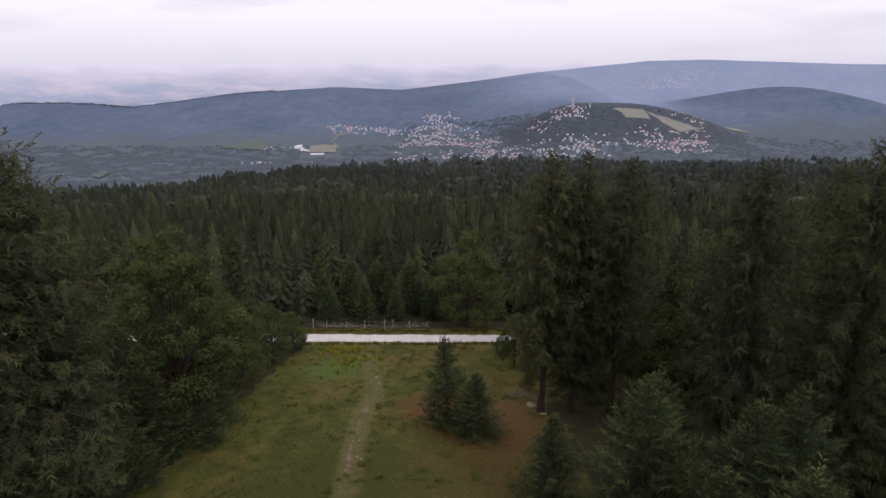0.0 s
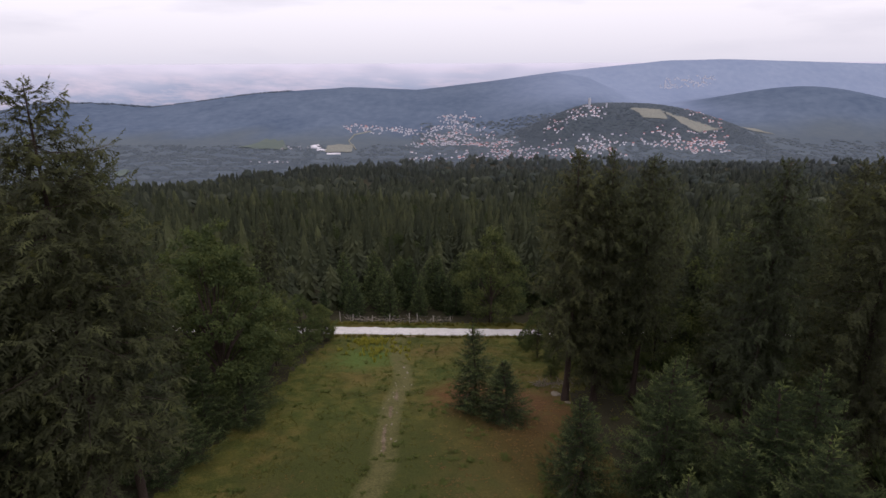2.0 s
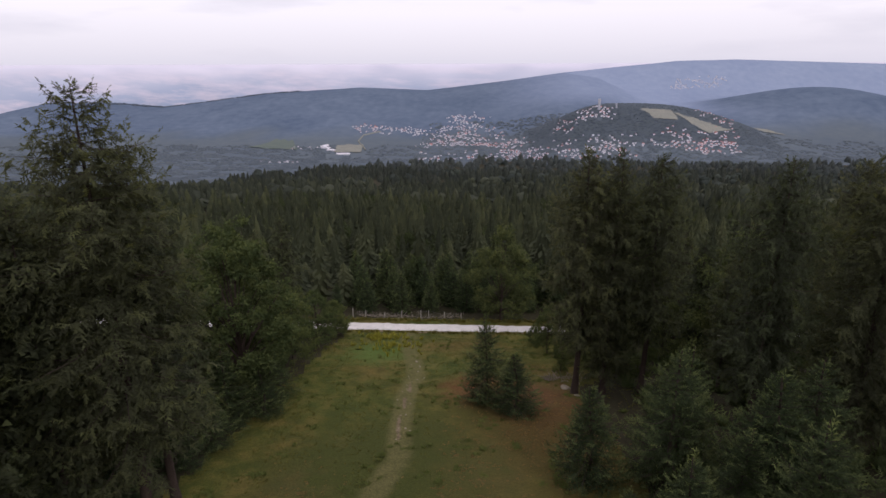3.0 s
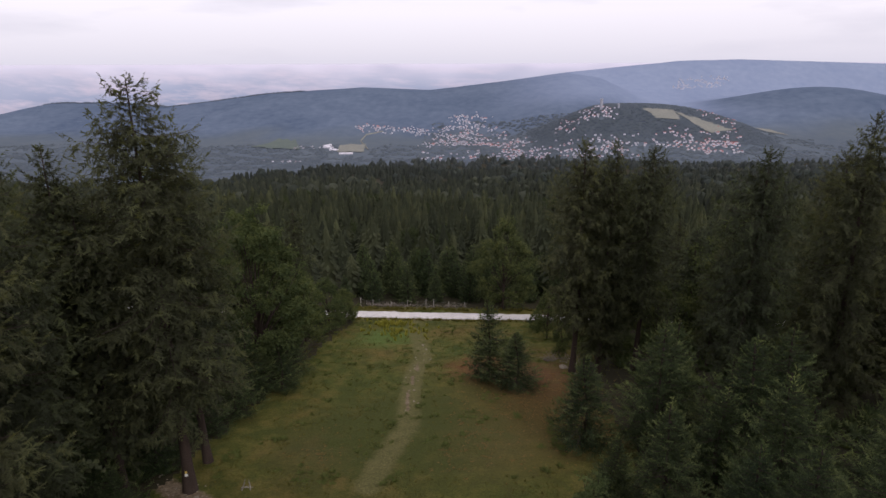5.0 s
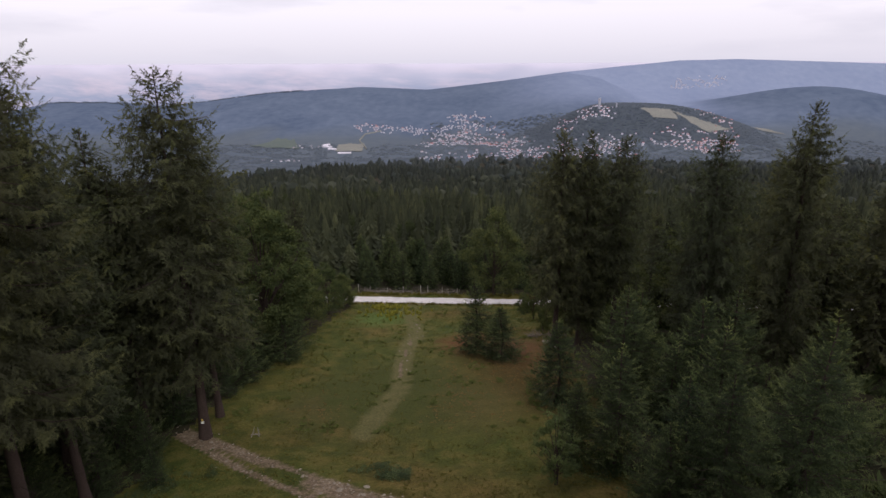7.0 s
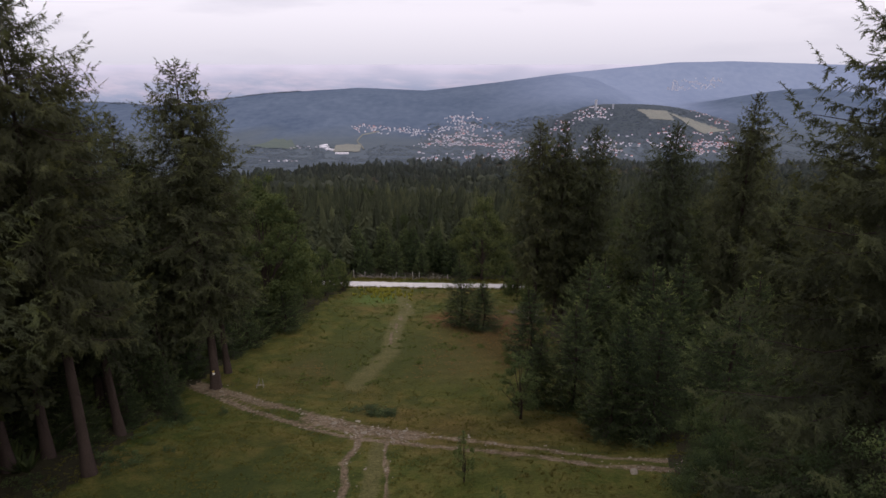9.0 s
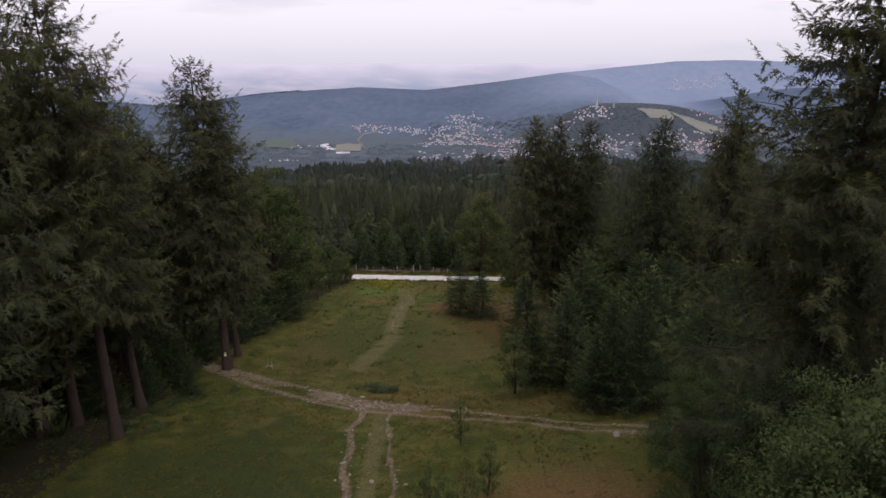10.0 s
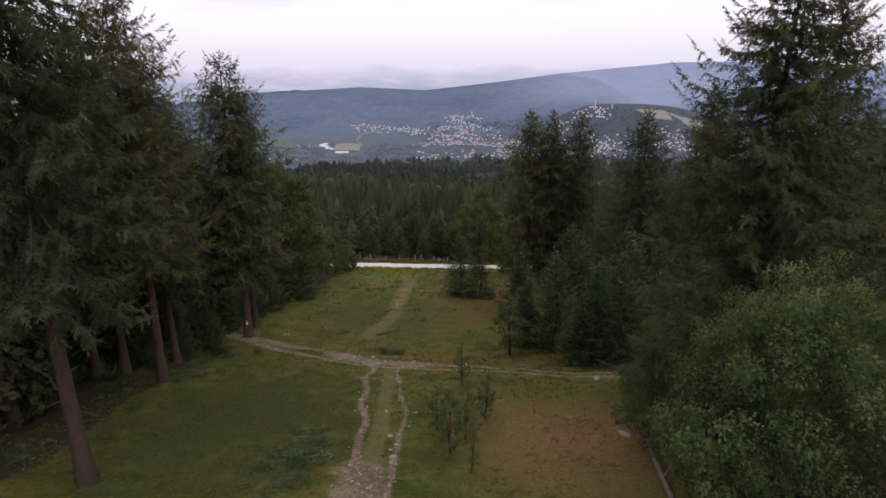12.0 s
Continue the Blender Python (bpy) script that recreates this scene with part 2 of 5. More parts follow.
# far pasture, its green dulled by haze put into the colour
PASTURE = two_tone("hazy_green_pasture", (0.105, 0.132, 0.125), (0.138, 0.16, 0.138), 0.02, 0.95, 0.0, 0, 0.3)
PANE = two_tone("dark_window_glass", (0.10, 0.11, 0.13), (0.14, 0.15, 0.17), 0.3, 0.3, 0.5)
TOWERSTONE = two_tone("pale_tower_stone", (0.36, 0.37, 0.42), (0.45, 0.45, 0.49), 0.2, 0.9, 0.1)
STEEL = two_tone("dull_wire", (0.14, 0.14, 0.14), (0.22, 0.21, 0.2), 3.0, 0.5, 0.5)
WHITEPAINT = two_tone("chalky_white_paint", (0.6, 0.6, 0.57), (0.75, 0.75, 0.72), 6.0, 0.7, 0.3)
YELLOWPAINT = two_tone("faded_yellow_paint", (0.5, 0.36, 0.06), (0.62, 0.47, 0.10), 6.0, 0.7, 0.3)
POSTWOOD = two_tone("weathered_post_wood", (0.2, 0.18, 0.16), (0.36, 0.33, 0.3), 4.0, 0.9, 0.1)


# ---- mesh helpers ----
def mesh_of(name, verts, tris, mat, smooth=False, slots=None, growth=None):
    verts, tris = np.asarray(verts, np.float32), np.asarray(tris, np.int32)
    me = bpy.data.meshes.new(name)
    k = tris.shape[1]
    me.vertices.add(len(verts))
    me.vertices.foreach_set("co", verts.ravel())
    me.loops.add(tris.size)
    me.loops.foreach_set("vertex_index", tris.ravel())
    me.polygons.add(len(tris))
    me.polygons.foreach_set("loop_start", np.arange(0, tris.size, k, dtype=np.int32))
    me.polygons.foreach_set("loop_total", np.full(len(tris), k, np.int32))
    for m in mat if isinstance(mat, list) else [mat]:
        me.materials.append(m)
    if slots is not None:
        me.polygons.foreach_set("material_index", np.asarray(slots, np.int32))
    me.polygons.foreach_set("use_smooth", np.full(len(tris), smooth))
    if growth is not None:
        me.attributes.new("growth", "FLOAT", "POINT").data.foreach_set("value", np.asarray(growth, np.float32))
    me.update(calc_edges=True)
    return me


def joined(pieces):
    """Several (verts, faces) in one."""
    vs, fs, n = [], [], 0
    for v, f in pieces:
        vs.append(np.asarray(v, float))
        fs.append(np.asarray(f, int) + n)
        n += len(v)
    return np.concatenate(vs), np.concatenate(fs)


def under(ob, parent):
    ob.parent = parent
    return ob


def tube(points, radii, sides=8):
    """A tapered round stem along a line of points."""
    points, radii = np.asarray(points, float), np.asarray(radii, float)
    a = np.arange(sides) * 2 * math.pi / sides
    vs = []
    for i, (p, r) in enumerate(zip(points, radii)):
        d = points[min(i + 1, len(points) - 1)] - points[max(i - 1, 0)]
        d = d / (np.linalg.norm(d) + 1e-9)
        u = np.cross(d, (0.31, 0.95, 0.05))
        u /= np.linalg.norm(u)
        w = np.cross(d, u)
        vs.append(p + r * (np.cos(a)[:, None] * u + np.sin(a)[:, None] * w))
    fs = []
    for i in range(len(points) - 1):
        for j in range(sides):
            k = (j + 1) % sides
            b, c = i * sides, (i + 1) * sides
            fs += [(b + j, b + k, c + k), (b + j, c + k, c + j)]
    return np.concatenate(vs), np.array(fs)


# ---- the lie of the land ----
def smooth(t):
    t = np.clip(t, 0, 1)
    return t * t * (3 - 2 * t)


def waves(x, y, size, seed):
    """Gentle pseudo-random relief of about -1 to 1."""
    r = np.random.RandomState(seed)
    out = 0.0
    for k in range(7):
        a, f = r.uniform(0, 6.283), r.uniform(0.6, 1.9) / size
        out = out + np.sin((x * math.cos(a) + y * math.sin(a)) * f * 6.283 + r.uniform(0, 6.283))
    return out / 3.5


SLOPE_Y = [-400, -120, -30, -7, 0.7, 8, 17, 25, 52, 82.5, 84, 89, 92, 150, 300, 700, 1300, 1800, 2300, 3000]
SLOPE_Z = [60, 45, 22.5, 15.9, 13.7, 12.2, 9.1, 7.1, 1.7, -5.2, -5.6, -5.7, -6.8, -19, -52, -113, -190, -240, -262, -268]
CREST_X = [-3200, -2640, -2290, -1970, -1660, -1430, -1080, -580, -216, 207, 503, 680, 850, 1100, 2500]
CREST_Z = [-300, -245, -168, -168, -190, -163, -118, -87, -102, -53, -14, -40, -120, -200, -230]


def hills(x, y):
    x, y = np.asarray(x, float), np.asarray(y, float)
    z = np.interp(y, SLOPE_Y, SLOPE_Z) + 0.05 * np.clip(x, -6, 25) * smooth((75 - y) / 30)
    near = smooth((400 - np.hypot(x, y)) / 200)
    z = z + near * (0.16 * waves(x, y, 14, 1) + 0.06 * waves(x, y, 3.5, 2)) * np.where((y > 81) & (y < 91), 0.15, 1)
    z = z + (1 - near) * 5 * waves(x, y, 500, 3) * smooth((y - 200) / 600)
    crest = np.interp(x, CREST_X, CREST_Z)
    rise = smooth((y - 2150) / 1150) ** 1.15
    behind = np.exp(-np.clip(y - 3300, 0, 9e9) ** 2 / 420 ** 2)
    z = np.where(y < 3300, z + (crest - z) * rise, -330 + (crest + 330) * behind)
    z = z + 8 * waves(x, y, 420, 4) * smooth((y - 2300) / 500) * smooth((3150 - y) / 300)
    knoll = np.exp(-np.abs((x - 560) / np.where(x > 560, 480, 265)) ** 3 - ((y - 2230) / 330) ** 2)
    z = z + knoll * np.clip(-108 - z, 0, 300)
    hill = np.exp(-((x - 1620) / 560) ** 2 - ((y - 2900) / 430) ** 2)
    z = z + hill * np.clip(-74 - z, 0, 400)
    back = np.interp(x, [-9000, 150, 420, 600, 950, 1300, 1650, 2540, 9000], [-400, -260, -70, -22, 12, 45, 52, 24, -60])
    ridge = np.exp(-np.abs((y - 3900) / 420) ** 2.5) * smooth((y - 2950) / 400)
    return z + (back - z) * ridge * (back > z)


def far_plain(x, y):
    """The plain beyond the hills, which climbs to the horizon."""
    r = np.hypot(x, y)
    return np.where(r > 4250, -330 + 362 * np.clip((r - 4250) / 600, 0, 1) ** 0.8 + 12 * waves(x, y * 0.6, 800, 5) * smooth((4650 - r) / 350), -9e3)


def land(x, y):
    return np.maximum(hills(x, y), far_plain(x, y))


def at(x, y):
    return float(land(x, y))


def wooded(x, y):
    """Whether the spruce forest still covers the slope: it reaches less far down towards the open valley in the west."""
    turn = np.degrees(np.arctan2(x, y + 20))
    limit = np.interp(turn, [-45, -27, -20, -13, -4, 4, 20, 40], [700, 760, 980, 1280, 1560, 1660, 1640, 1900])
    return np.hypot(x, y + 20) < limit * (1 + 0.10 * waves(x, y, 170, 33))


# lines (x, y) worn into the meadow, and their half widths
EARTHEN = [
    ([(-25, 28.5), (-19.4, 25.2), (-13.0, 20.9), (-7.4, 17.7), (-0.7, 15.2), (5.3, 12.4), (11.2, 9.8), (16, 8.4)], 0.25),
    ([(-25, 27.2), (-19.6, 23.3), (-13.6, 18.8), (-7.9, 15.5), (-1.3, 13.3), (4.7, 10.8), (10.8, 8.3), (16, 7.0)], 0.27),
    ([(-11, 19.0), (-3, 15.6)], 0.7),
    ([(-25, 28), (-15, 22)], 0.45),
    ([(-7.0, 17.0), (-6.4, 13), (-6.7, 10), (-5.9, 7), (-5.9, 4), (-5.0, 1.2), (-4.9, -2), (-4.2, -6.8), (-4.4, -12), (-5, -20)], 0.19),
    ([(-4.8, 15), (-3.7, 8), (-3.3, 5), (-2.6, 2), (-2.7, -1.5), (-2.4, -8), (-2.6, -20)], 0.12),
    ([(-4.0, -6.5), (-3.6, -9), (-3.8, -20)], 0.9),
    ([(-8.0, 59), (-8.3, 50), (-7.9, 42)], 0.15),
    ([(-40, 84), (12, 83.4), (40, 83)], 0.3),
]
TRODDEN = [
    ([(-10.8, 83), (-10.4, 76), (-8.4, 66), (-7.7, 60), (-8.3, 53), (-7.9, 44), (-7.4, 39), (-8.8, 32), (-9.2, 28)], 0.72),
    ([(-5.0, 14), (-4.2, 3), (-3.3, -12)], 0.35),
]


def wear(x, y, line, width):
    """How worn the ground is: 1 on the line, 0 at twice the half width from it."""
    best = np.full(len(x), 9e9)
    for (ax, ay), (bx, by) in zip(line, line[1:]):
        t = np.clip(((x - ax) * (bx - ax) + (y - ay) * (by - ay)) / ((bx - ax) ** 2 + (by - ay) ** 2), 0, 1)
        best = np.minimum(best, np.hypot(x - ax - t * (bx - ax), y - ay - t * (by - ay)))
    return np.clip(1.1 - best / (2 * width), 0, 0.62)


def build_ground():
    turn = np.concatenate([np.radians(np.linspace(-62, 62, 331)), np.radians(np.linspace(66, 294, 48))])
    rings = np.concatenate([[0.0], np.arange(1.0, 70, 0.5), np.arange(70, 135, 1.0), np.geomspace(136, 4250, 165), np.linspace(4262, 4880, 50)])
    tt, rr = np.meshgrid(turn, rings)
    x, y = np.sin(tt) * rr, np.cos(tt) * rr - 32
    z = land(x, y)
    verts = np.stack([x, y, z], -1).reshape(-1, 3)
    m, n = len(rings), len(turn)
    i, j = np.meshgrid(np.arange(m - 1), np.arange(n), indexing="ij")
    k = (j + 1) % n
    quads = np.stack([i * n + j, (i + 1) * n + j, (i + 1) * n + k, i * n + k], -1).reshape(-1, 4)
    c = verts[quads].mean(1)
    cx, cy = c[:, 0], c[:, 1]
    wob = 1.2 * waves(cx, cy, 9, 6)
    left, right = np.interp(cy, [-40, 0, 20, 30, 45, 80], [-17, -20, -23, -24, -23, -21]), np.interp(cy, [-40, -10, 8, 20, 40, 56, 82], [14, 14, 14, 11, 10, 12, 22])
    open_land = (cx > left + wob) & (cx < right + wob) & (cy < 91)
    r = np.hypot(cx, cy)
    slot = np.where(open_land, 0, 1)
    slot = np.where(~wooded(cx, cy) & (cy > 400), 2, slot)
    slot = np.where((far_plain(cx, cy) >= hills(cx, cy) - 1) & (r > 4250), 3, slot)
    vx, vy = verts[:, 0], verts[:, 1]
    vr = np.hypot(vx, vy)
    mound = smooth(2 * np.exp(-((vx - 1620) / 560) ** 2 - ((vy - 2900) / 430) ** 2) - 0.3)
    # pasture to woods, then hazier painted tones the farther the land lies
    hazed_cover = 0.33 * np.maximum(smooth((vy + 60 * waves(vx, vy, 400, 8) - 2330) / 260), mound)
    hazed_cover = hazed_cover + 0.27 * smooth((vx - 850 + 0.45 * (vy - 2600)) / 450) * smooth((vy - 2500) / 250) * (1 - mound)
    hazed_cover = hazed_cover + 0.5 * smooth((vx - 0) / 620) * smooth((vy - 2620) / 330) * (1 - mound)
    hazed_cover = hazed_cover + (1 - hazed_cover) * smooth((vy + 40 * waves(vx, vy, 300, 9) - np.interp(vx, [600, 1000, 2000], [3430, 3170, 3230])) / 260)
    # haze share of the plain's colour, full at the outer edge
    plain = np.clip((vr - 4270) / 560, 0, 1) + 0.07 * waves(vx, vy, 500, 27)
    hazed_cover = np.where((far_plain(vx, vy) >= hills(vx, vy) - 1) & (vr > 4250), plain, hazed_cover)
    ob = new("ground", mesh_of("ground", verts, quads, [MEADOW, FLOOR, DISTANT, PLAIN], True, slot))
    ob.data.attributes.new("hazed_cover", "FLOAT", "POINT").data.foreach_set("value", hazed_cover.astype(np.float32))
    near = np.hypot(verts[:, 0], verts[:, 1] + 32) < 140
    for layer, tracks in (("earth", EARTHEN), ("dry", TRODDEN)):
        worn = np.zeros(len(verts))
        for line, width in tracks:
            worn[near] = np.maximum(worn[near], wear(verts[near, 0], verts[near, 1], line, width))
        ob.data.attributes.new(layer, "FLOAT", "POINT").data.foreach_set("value", worn.astype(np.float32))
    tagged(ob, "grassy hillside falling to a wooded valley and hills", "ground", kind="structure")


build_ground()


def ribbon(name, line, widths, mat, lift, label, category, seed, ragged=0.25, step=0.35, across=6):
    """A strip laid over the ground along a line of (x, y)."""
    line = np.asarray(line, float)
    d = np.concatenate([[0], np.cumsum(np.hypot(*np.diff(line, axis=0).T))])
    s = np.arange(0, d[-1], step)
    px, py, w = np.interp(s, d, line[:, 0]), np.interp(s, d, line[:, 1]), np.interp(s, d, widths)
    tx, ty = np.gradient(px), np.gradient(py)
    tl = np.hypot(tx, ty)
    tx, ty = tx / tl, ty / tl
    r = np.random.RandomState(seed)
    edge = [w / 2 * (1 + ragged * (waves(s, 0 * s, 3.0, seed + q) + 0.5 * r.uniform(-1, 1, len(s)))) for q in (0, 1)]
    vs = []
    for q in np.linspace(-1, 1, across):
        off = q * np.where(q < 0, edge[0], edge[1])
        x, y = px - ty * off, py + tx * off
        vs.append(np.stack([x, y, land(x, y) + lift * (1.3 - 1.6 * q ** 4)], -1))
    n = len(s)
    verts = np.concatenate(vs)
    fs = [(a * n + i, a * n + i + 1, (a + 1) * n + i + 1, (a + 1) * n + i) for a in range(across - 1) for i in range(n - 1)]
    return tagged(new(name, mesh_of(name, verts, fs, mat, True)), label, category, kind="structure")


ribbon("road", [(-75, 86.6), (-20, 86.0), (9, 85.5), (70, 84.5)], [3.1, 3.1, 3.0, 3.0], GRAVEL, 0.06, "pale gravel forest road crossing the slope", "road", 11, 0.10)


# ---- trees ----
def sprays(root, way, length, width, rng, fingers=3, spread=0.8, sag=0.22):
    """Needle sprays: a fan of narrow bent blades from each root along each way."""
    n = len(root)
    up = np.tile((0.0, 0, 1), (n, 1)) + rng.normal(0, 0.25, (n, 3))
    side = np.cross(way, up)
    side /= np.linalg.norm(side, axis=1)[:, None] + 1e-9
    vs, L, W = [], length[:, None], width[:, None]
    for f in range(fingers):
        a = 0 if fingers == 1 else (f / (fingers - 1) * 2 - 1) * spread
        a = a + rng.normal(0, 0.15, (n, 1))
        d = way * np.cos(a) + side * np.sin(a)
        e = side * np.cos(a) - way * np.sin(a)
        base = root + way * L * rng.uniform(0.0, 0.35, (n, 1))
        l = L * rng.uniform(0.55, 0.95, (n, 1))
        mid = base + d * l * 0.45 + np.array((0, 0, 0.06)) * l
        tip = base + d * l - np.array((0, 0, 1)) * l * sag * rng.uniform(0.2, 1.8, (n, 1))
        vs.append(np.stack([base, mid + e * W, tip, mid - e * W], 1))
    v = np.concatenate(vs).reshape(-1, 3)
    q = np.arange(len(v)).reshape(-1, 4)
    return v, np.concatenate([q[:, [0, 1, 2]], q[:, [0, 2, 3]]])


def feathers(root, way, length, width, rng, barbs):
    """Spruce twigs: short needle-covered shoots in a herringbone along each way, hanging a little."""
    n = len(root)
    up = np.tile((0.0, 0, 1), (n, 1)) + rng.normal(0, 0.3, (n, 3))
    side = np.cross(way, up)
    side /= np.linalg.norm(side, axis=1)[:, None] + 1e-9
    vs, L, W = [], length[:, None], width[:, None]
    for k in range(barbs):
        f = (k + rng.uniform(0.0, 0.6, (n, 1))) / barbs
        a = (0.0 if k == barbs - 1 else (0.95 if k % 2 else -0.95)) + rng.normal(0, 0.35, (n, 1))
        d = way * np.cos(a) + side * np.sin(a) + rng.normal(0, 0.28, (n, 3))
        e = (side * np.cos(a) - way * np.sin(a)) * W
        l = L * (0.34 - 0.15 * f) * rng.uniform(0.6, 1.35, (n, 1))
        base = root + way * L * f * 0.95 - np.array((0, 0, 0.16)) * L * f * f
        tip = base + d * l - np.array((0, 0, 1)) * l * rng.uniform(0.0, 0.5, (n, 1))
        vs.append(np.stack([base + e, base - e, tip], 1))
    v = np.concatenate(vs).reshape(-1, 3)
    return v, np.arange(len(v)).reshape(-1, 3)


def spruce_parts(seed, H, R, low, gap, twigs, fingers, full=0.45, power=0.75, blade=0.07, thin=0.0, spread_len=0.34, droop=1.0):
    """Meshes of a spruce: trunk, bare limbs and needle crown. full: the share of the crown over which it widens; droop: how far boughs and twigs hang."""
    rng = np.random.RandomState(seed)
    z, zs = low, []
    while z < H - 0.35:
        zs.append(z)
        z += gap * rng.uniform(0.7, 1.3) * (0.65 + 0.35 * (H - z) / H)
    az, z0, L, p0 = [], [], [], []
    ph = rng.uniform(0, 6.283, 4)
    for z in zs:
        t = (H - z) / (H - low)
        k = (rng.randint(5, 8) if t > 0.12 else rng.randint(4, 6)) + 2 * (droop < 0.6)
        a = rng.uniform(0, 6.283) + np.arange(k) * 6.283 / k + rng.normal(0, 0.22, k)
        lump = np.minimum(1 + (0.20 * np.sin(2 * a + ph[0] + 0.8 * z) + 0.16 * np.sin(3 * a + ph[1] - 1.5 * z) + 0.10 * math.sin(2.6 * z + ph[2])) * min(1, 0.3 + 2 * t), 1.12)
        reach = R * min(1, t / full) ** power * rng.uniform(0.78, 1.05, k) * lump * (1 if t < 0.9 else 0.8)
        reach[rng.uniform(size=k) < thin] *= 0.4
        az.append(a)
        L.append(np.maximum(reach, 0.18))
        z0.append(z + rng.normal(0, gap * (0.25 if droop > 0.6 else 0.07), k))
        p0.append(np.interp(t, [0, 0.06, 0.15, 0.4, 1], [1.0, 0.5, 0.25 - 0.1 * droop, 0.15 - 0.25 * droop, 0.05 - 0.45 * droop]) + rng.normal(0, 0.1, k))
    az, z0, L, p0 = map(np.concatenate, (az, z0, L, p0))
    n = len(az)
    out = np.stack([np.cos(az), np.sin(az), 0 * az], -1)
    bend = rng.uniform(0.15, 0.42, n) * droop

    def along(s):
        h = L * (p0 * s - bend * s ** 2 + (0.16 + 0.24 * droop) * s ** 4)
        return out * (L * s)[:, None] + np.stack([0 * h, 0 * h, z0 + h], -1)

    roots, ways, lens, grow = [], [], [], []
    for k in range(twigs):
        s = np.clip(((k + rng.uniform(0.2, 0.8, n)) / twigs) ** 0.68, 0.12, 1.0)
        p, q = along(s), along(np.minimum(s + 0.05, 1.05))
        d = q - p
        d /= np.linalg.norm(d, axis=1)[:, None] + 1e-9
        a = np.where(rng.uniform(size=n) < 0.5, 1, -1) * rng.uniform(0.35, 1.15, n) * (1 if k < twigs - 1 else 0.2)
        s2 = np.stack([-d[:, 1], d[:, 0], 0 * a], -1)
        w = d * np.cos(a)[:, None] + s2 * np.sin(a)[:, None]
        hang = np.where(rng.uniform(size=n) < 0.4, rng.uniform(0.6, 1.5, n), rng.uniform(0.0, 0.5, n))
        w[:, 2] -= droop * hang * (s < 0.95) * np.clip(L / 1.5, 0, 1) - (1 - droop) * 0.35 * (s > 0.8)
        w /= np.linalg.norm(w, axis=1)[:, None]
        roots.append(p)
        ways.append(w)
        grow.append(np.clip((s - 0.55) / 0.45, 0, 1) ** 1.6)
        lens.append(np.clip(spread_len * L ** 0.7 * (1.25 - 0.6 * s) * rng.uniform(0.7, 1.3, n), 0.14, 1.25))
    roots, ways, lens, grow = map(np.concatenate, (roots, ways, lens, grow))
    crown = feathers(roots, ways, lens, blade * (0.6 + 0.7 * lens), rng, fingers)
    grow = np.repeat(np.tile(grow, fingers), 3) * np.tile((0.7, 0.7, 1.0), len(grow) * fingers)
    leader = sprays(np.stack([0 * np.arange(8.0), 0 * np.arange(8.0), H - 0.15 * np.arange(8.0)], -1), np.stack([rng.normal(0, 0.35, 8), rng.normal(0, 0.35, 8), np.ones(8)], -1), np.full(8, 0.4), np.full(8, 0.035), rng, 2)
    grow = np.concatenate([grow, np.full(len(leader[0]), 0.8)])
    crown = joined([crown, leader])
    lean = rng.normal(0, 0.12, 2)
    zz = np.linspace(-0.4, H - 0.1, 12)
    r0 = 0.0125 * H + 0.02
    trunk = tube(np.stack([lean[0] * np.sin(zz / H * 5), lean[1] * np.sin(zz / H * 4), zz], -1), np.interp(zz, [-0.4, 0.3, 1.2, H], [r0 * 1.5, r0 * 1.15, r0, 0.02]), 9)
    limbs = []
    sel = rng.choice(n, min(n, 90), replace=False)
    stack = [along(np.full(n, s)) for s in (0.0, 0.5, 0.93)]
    for i in sel:
        t = 0.010 + 0.006 * L[i]
        limbs.append(tube([a[i] for a in stack], [t, t * 0.7, t * 0.25], 3))
    for z in np.arange(max(1.2, low * 0.35), low, 0.55):
        a, l = rng.uniform(0, 6.283), rng.uniform(0.4, 1.7)
        limbs.append(tube([(0, 0, z), (l * math.cos(a), l * math.sin(a), z - 0.2 * l)], [0.03, 0.008], 3))
    return trunk, joined(limbs), crown, grow


def spruce_meshes(needles, *args):
    trunk, limbs, crown, grow = spruce_parts(*args)
    return (mesh_of("trunk", *trunk, BARK, True), mesh_of("limbs", *limbs, BARK), mesh_of("crown", *crown, needles, growth=grow)), args[1]


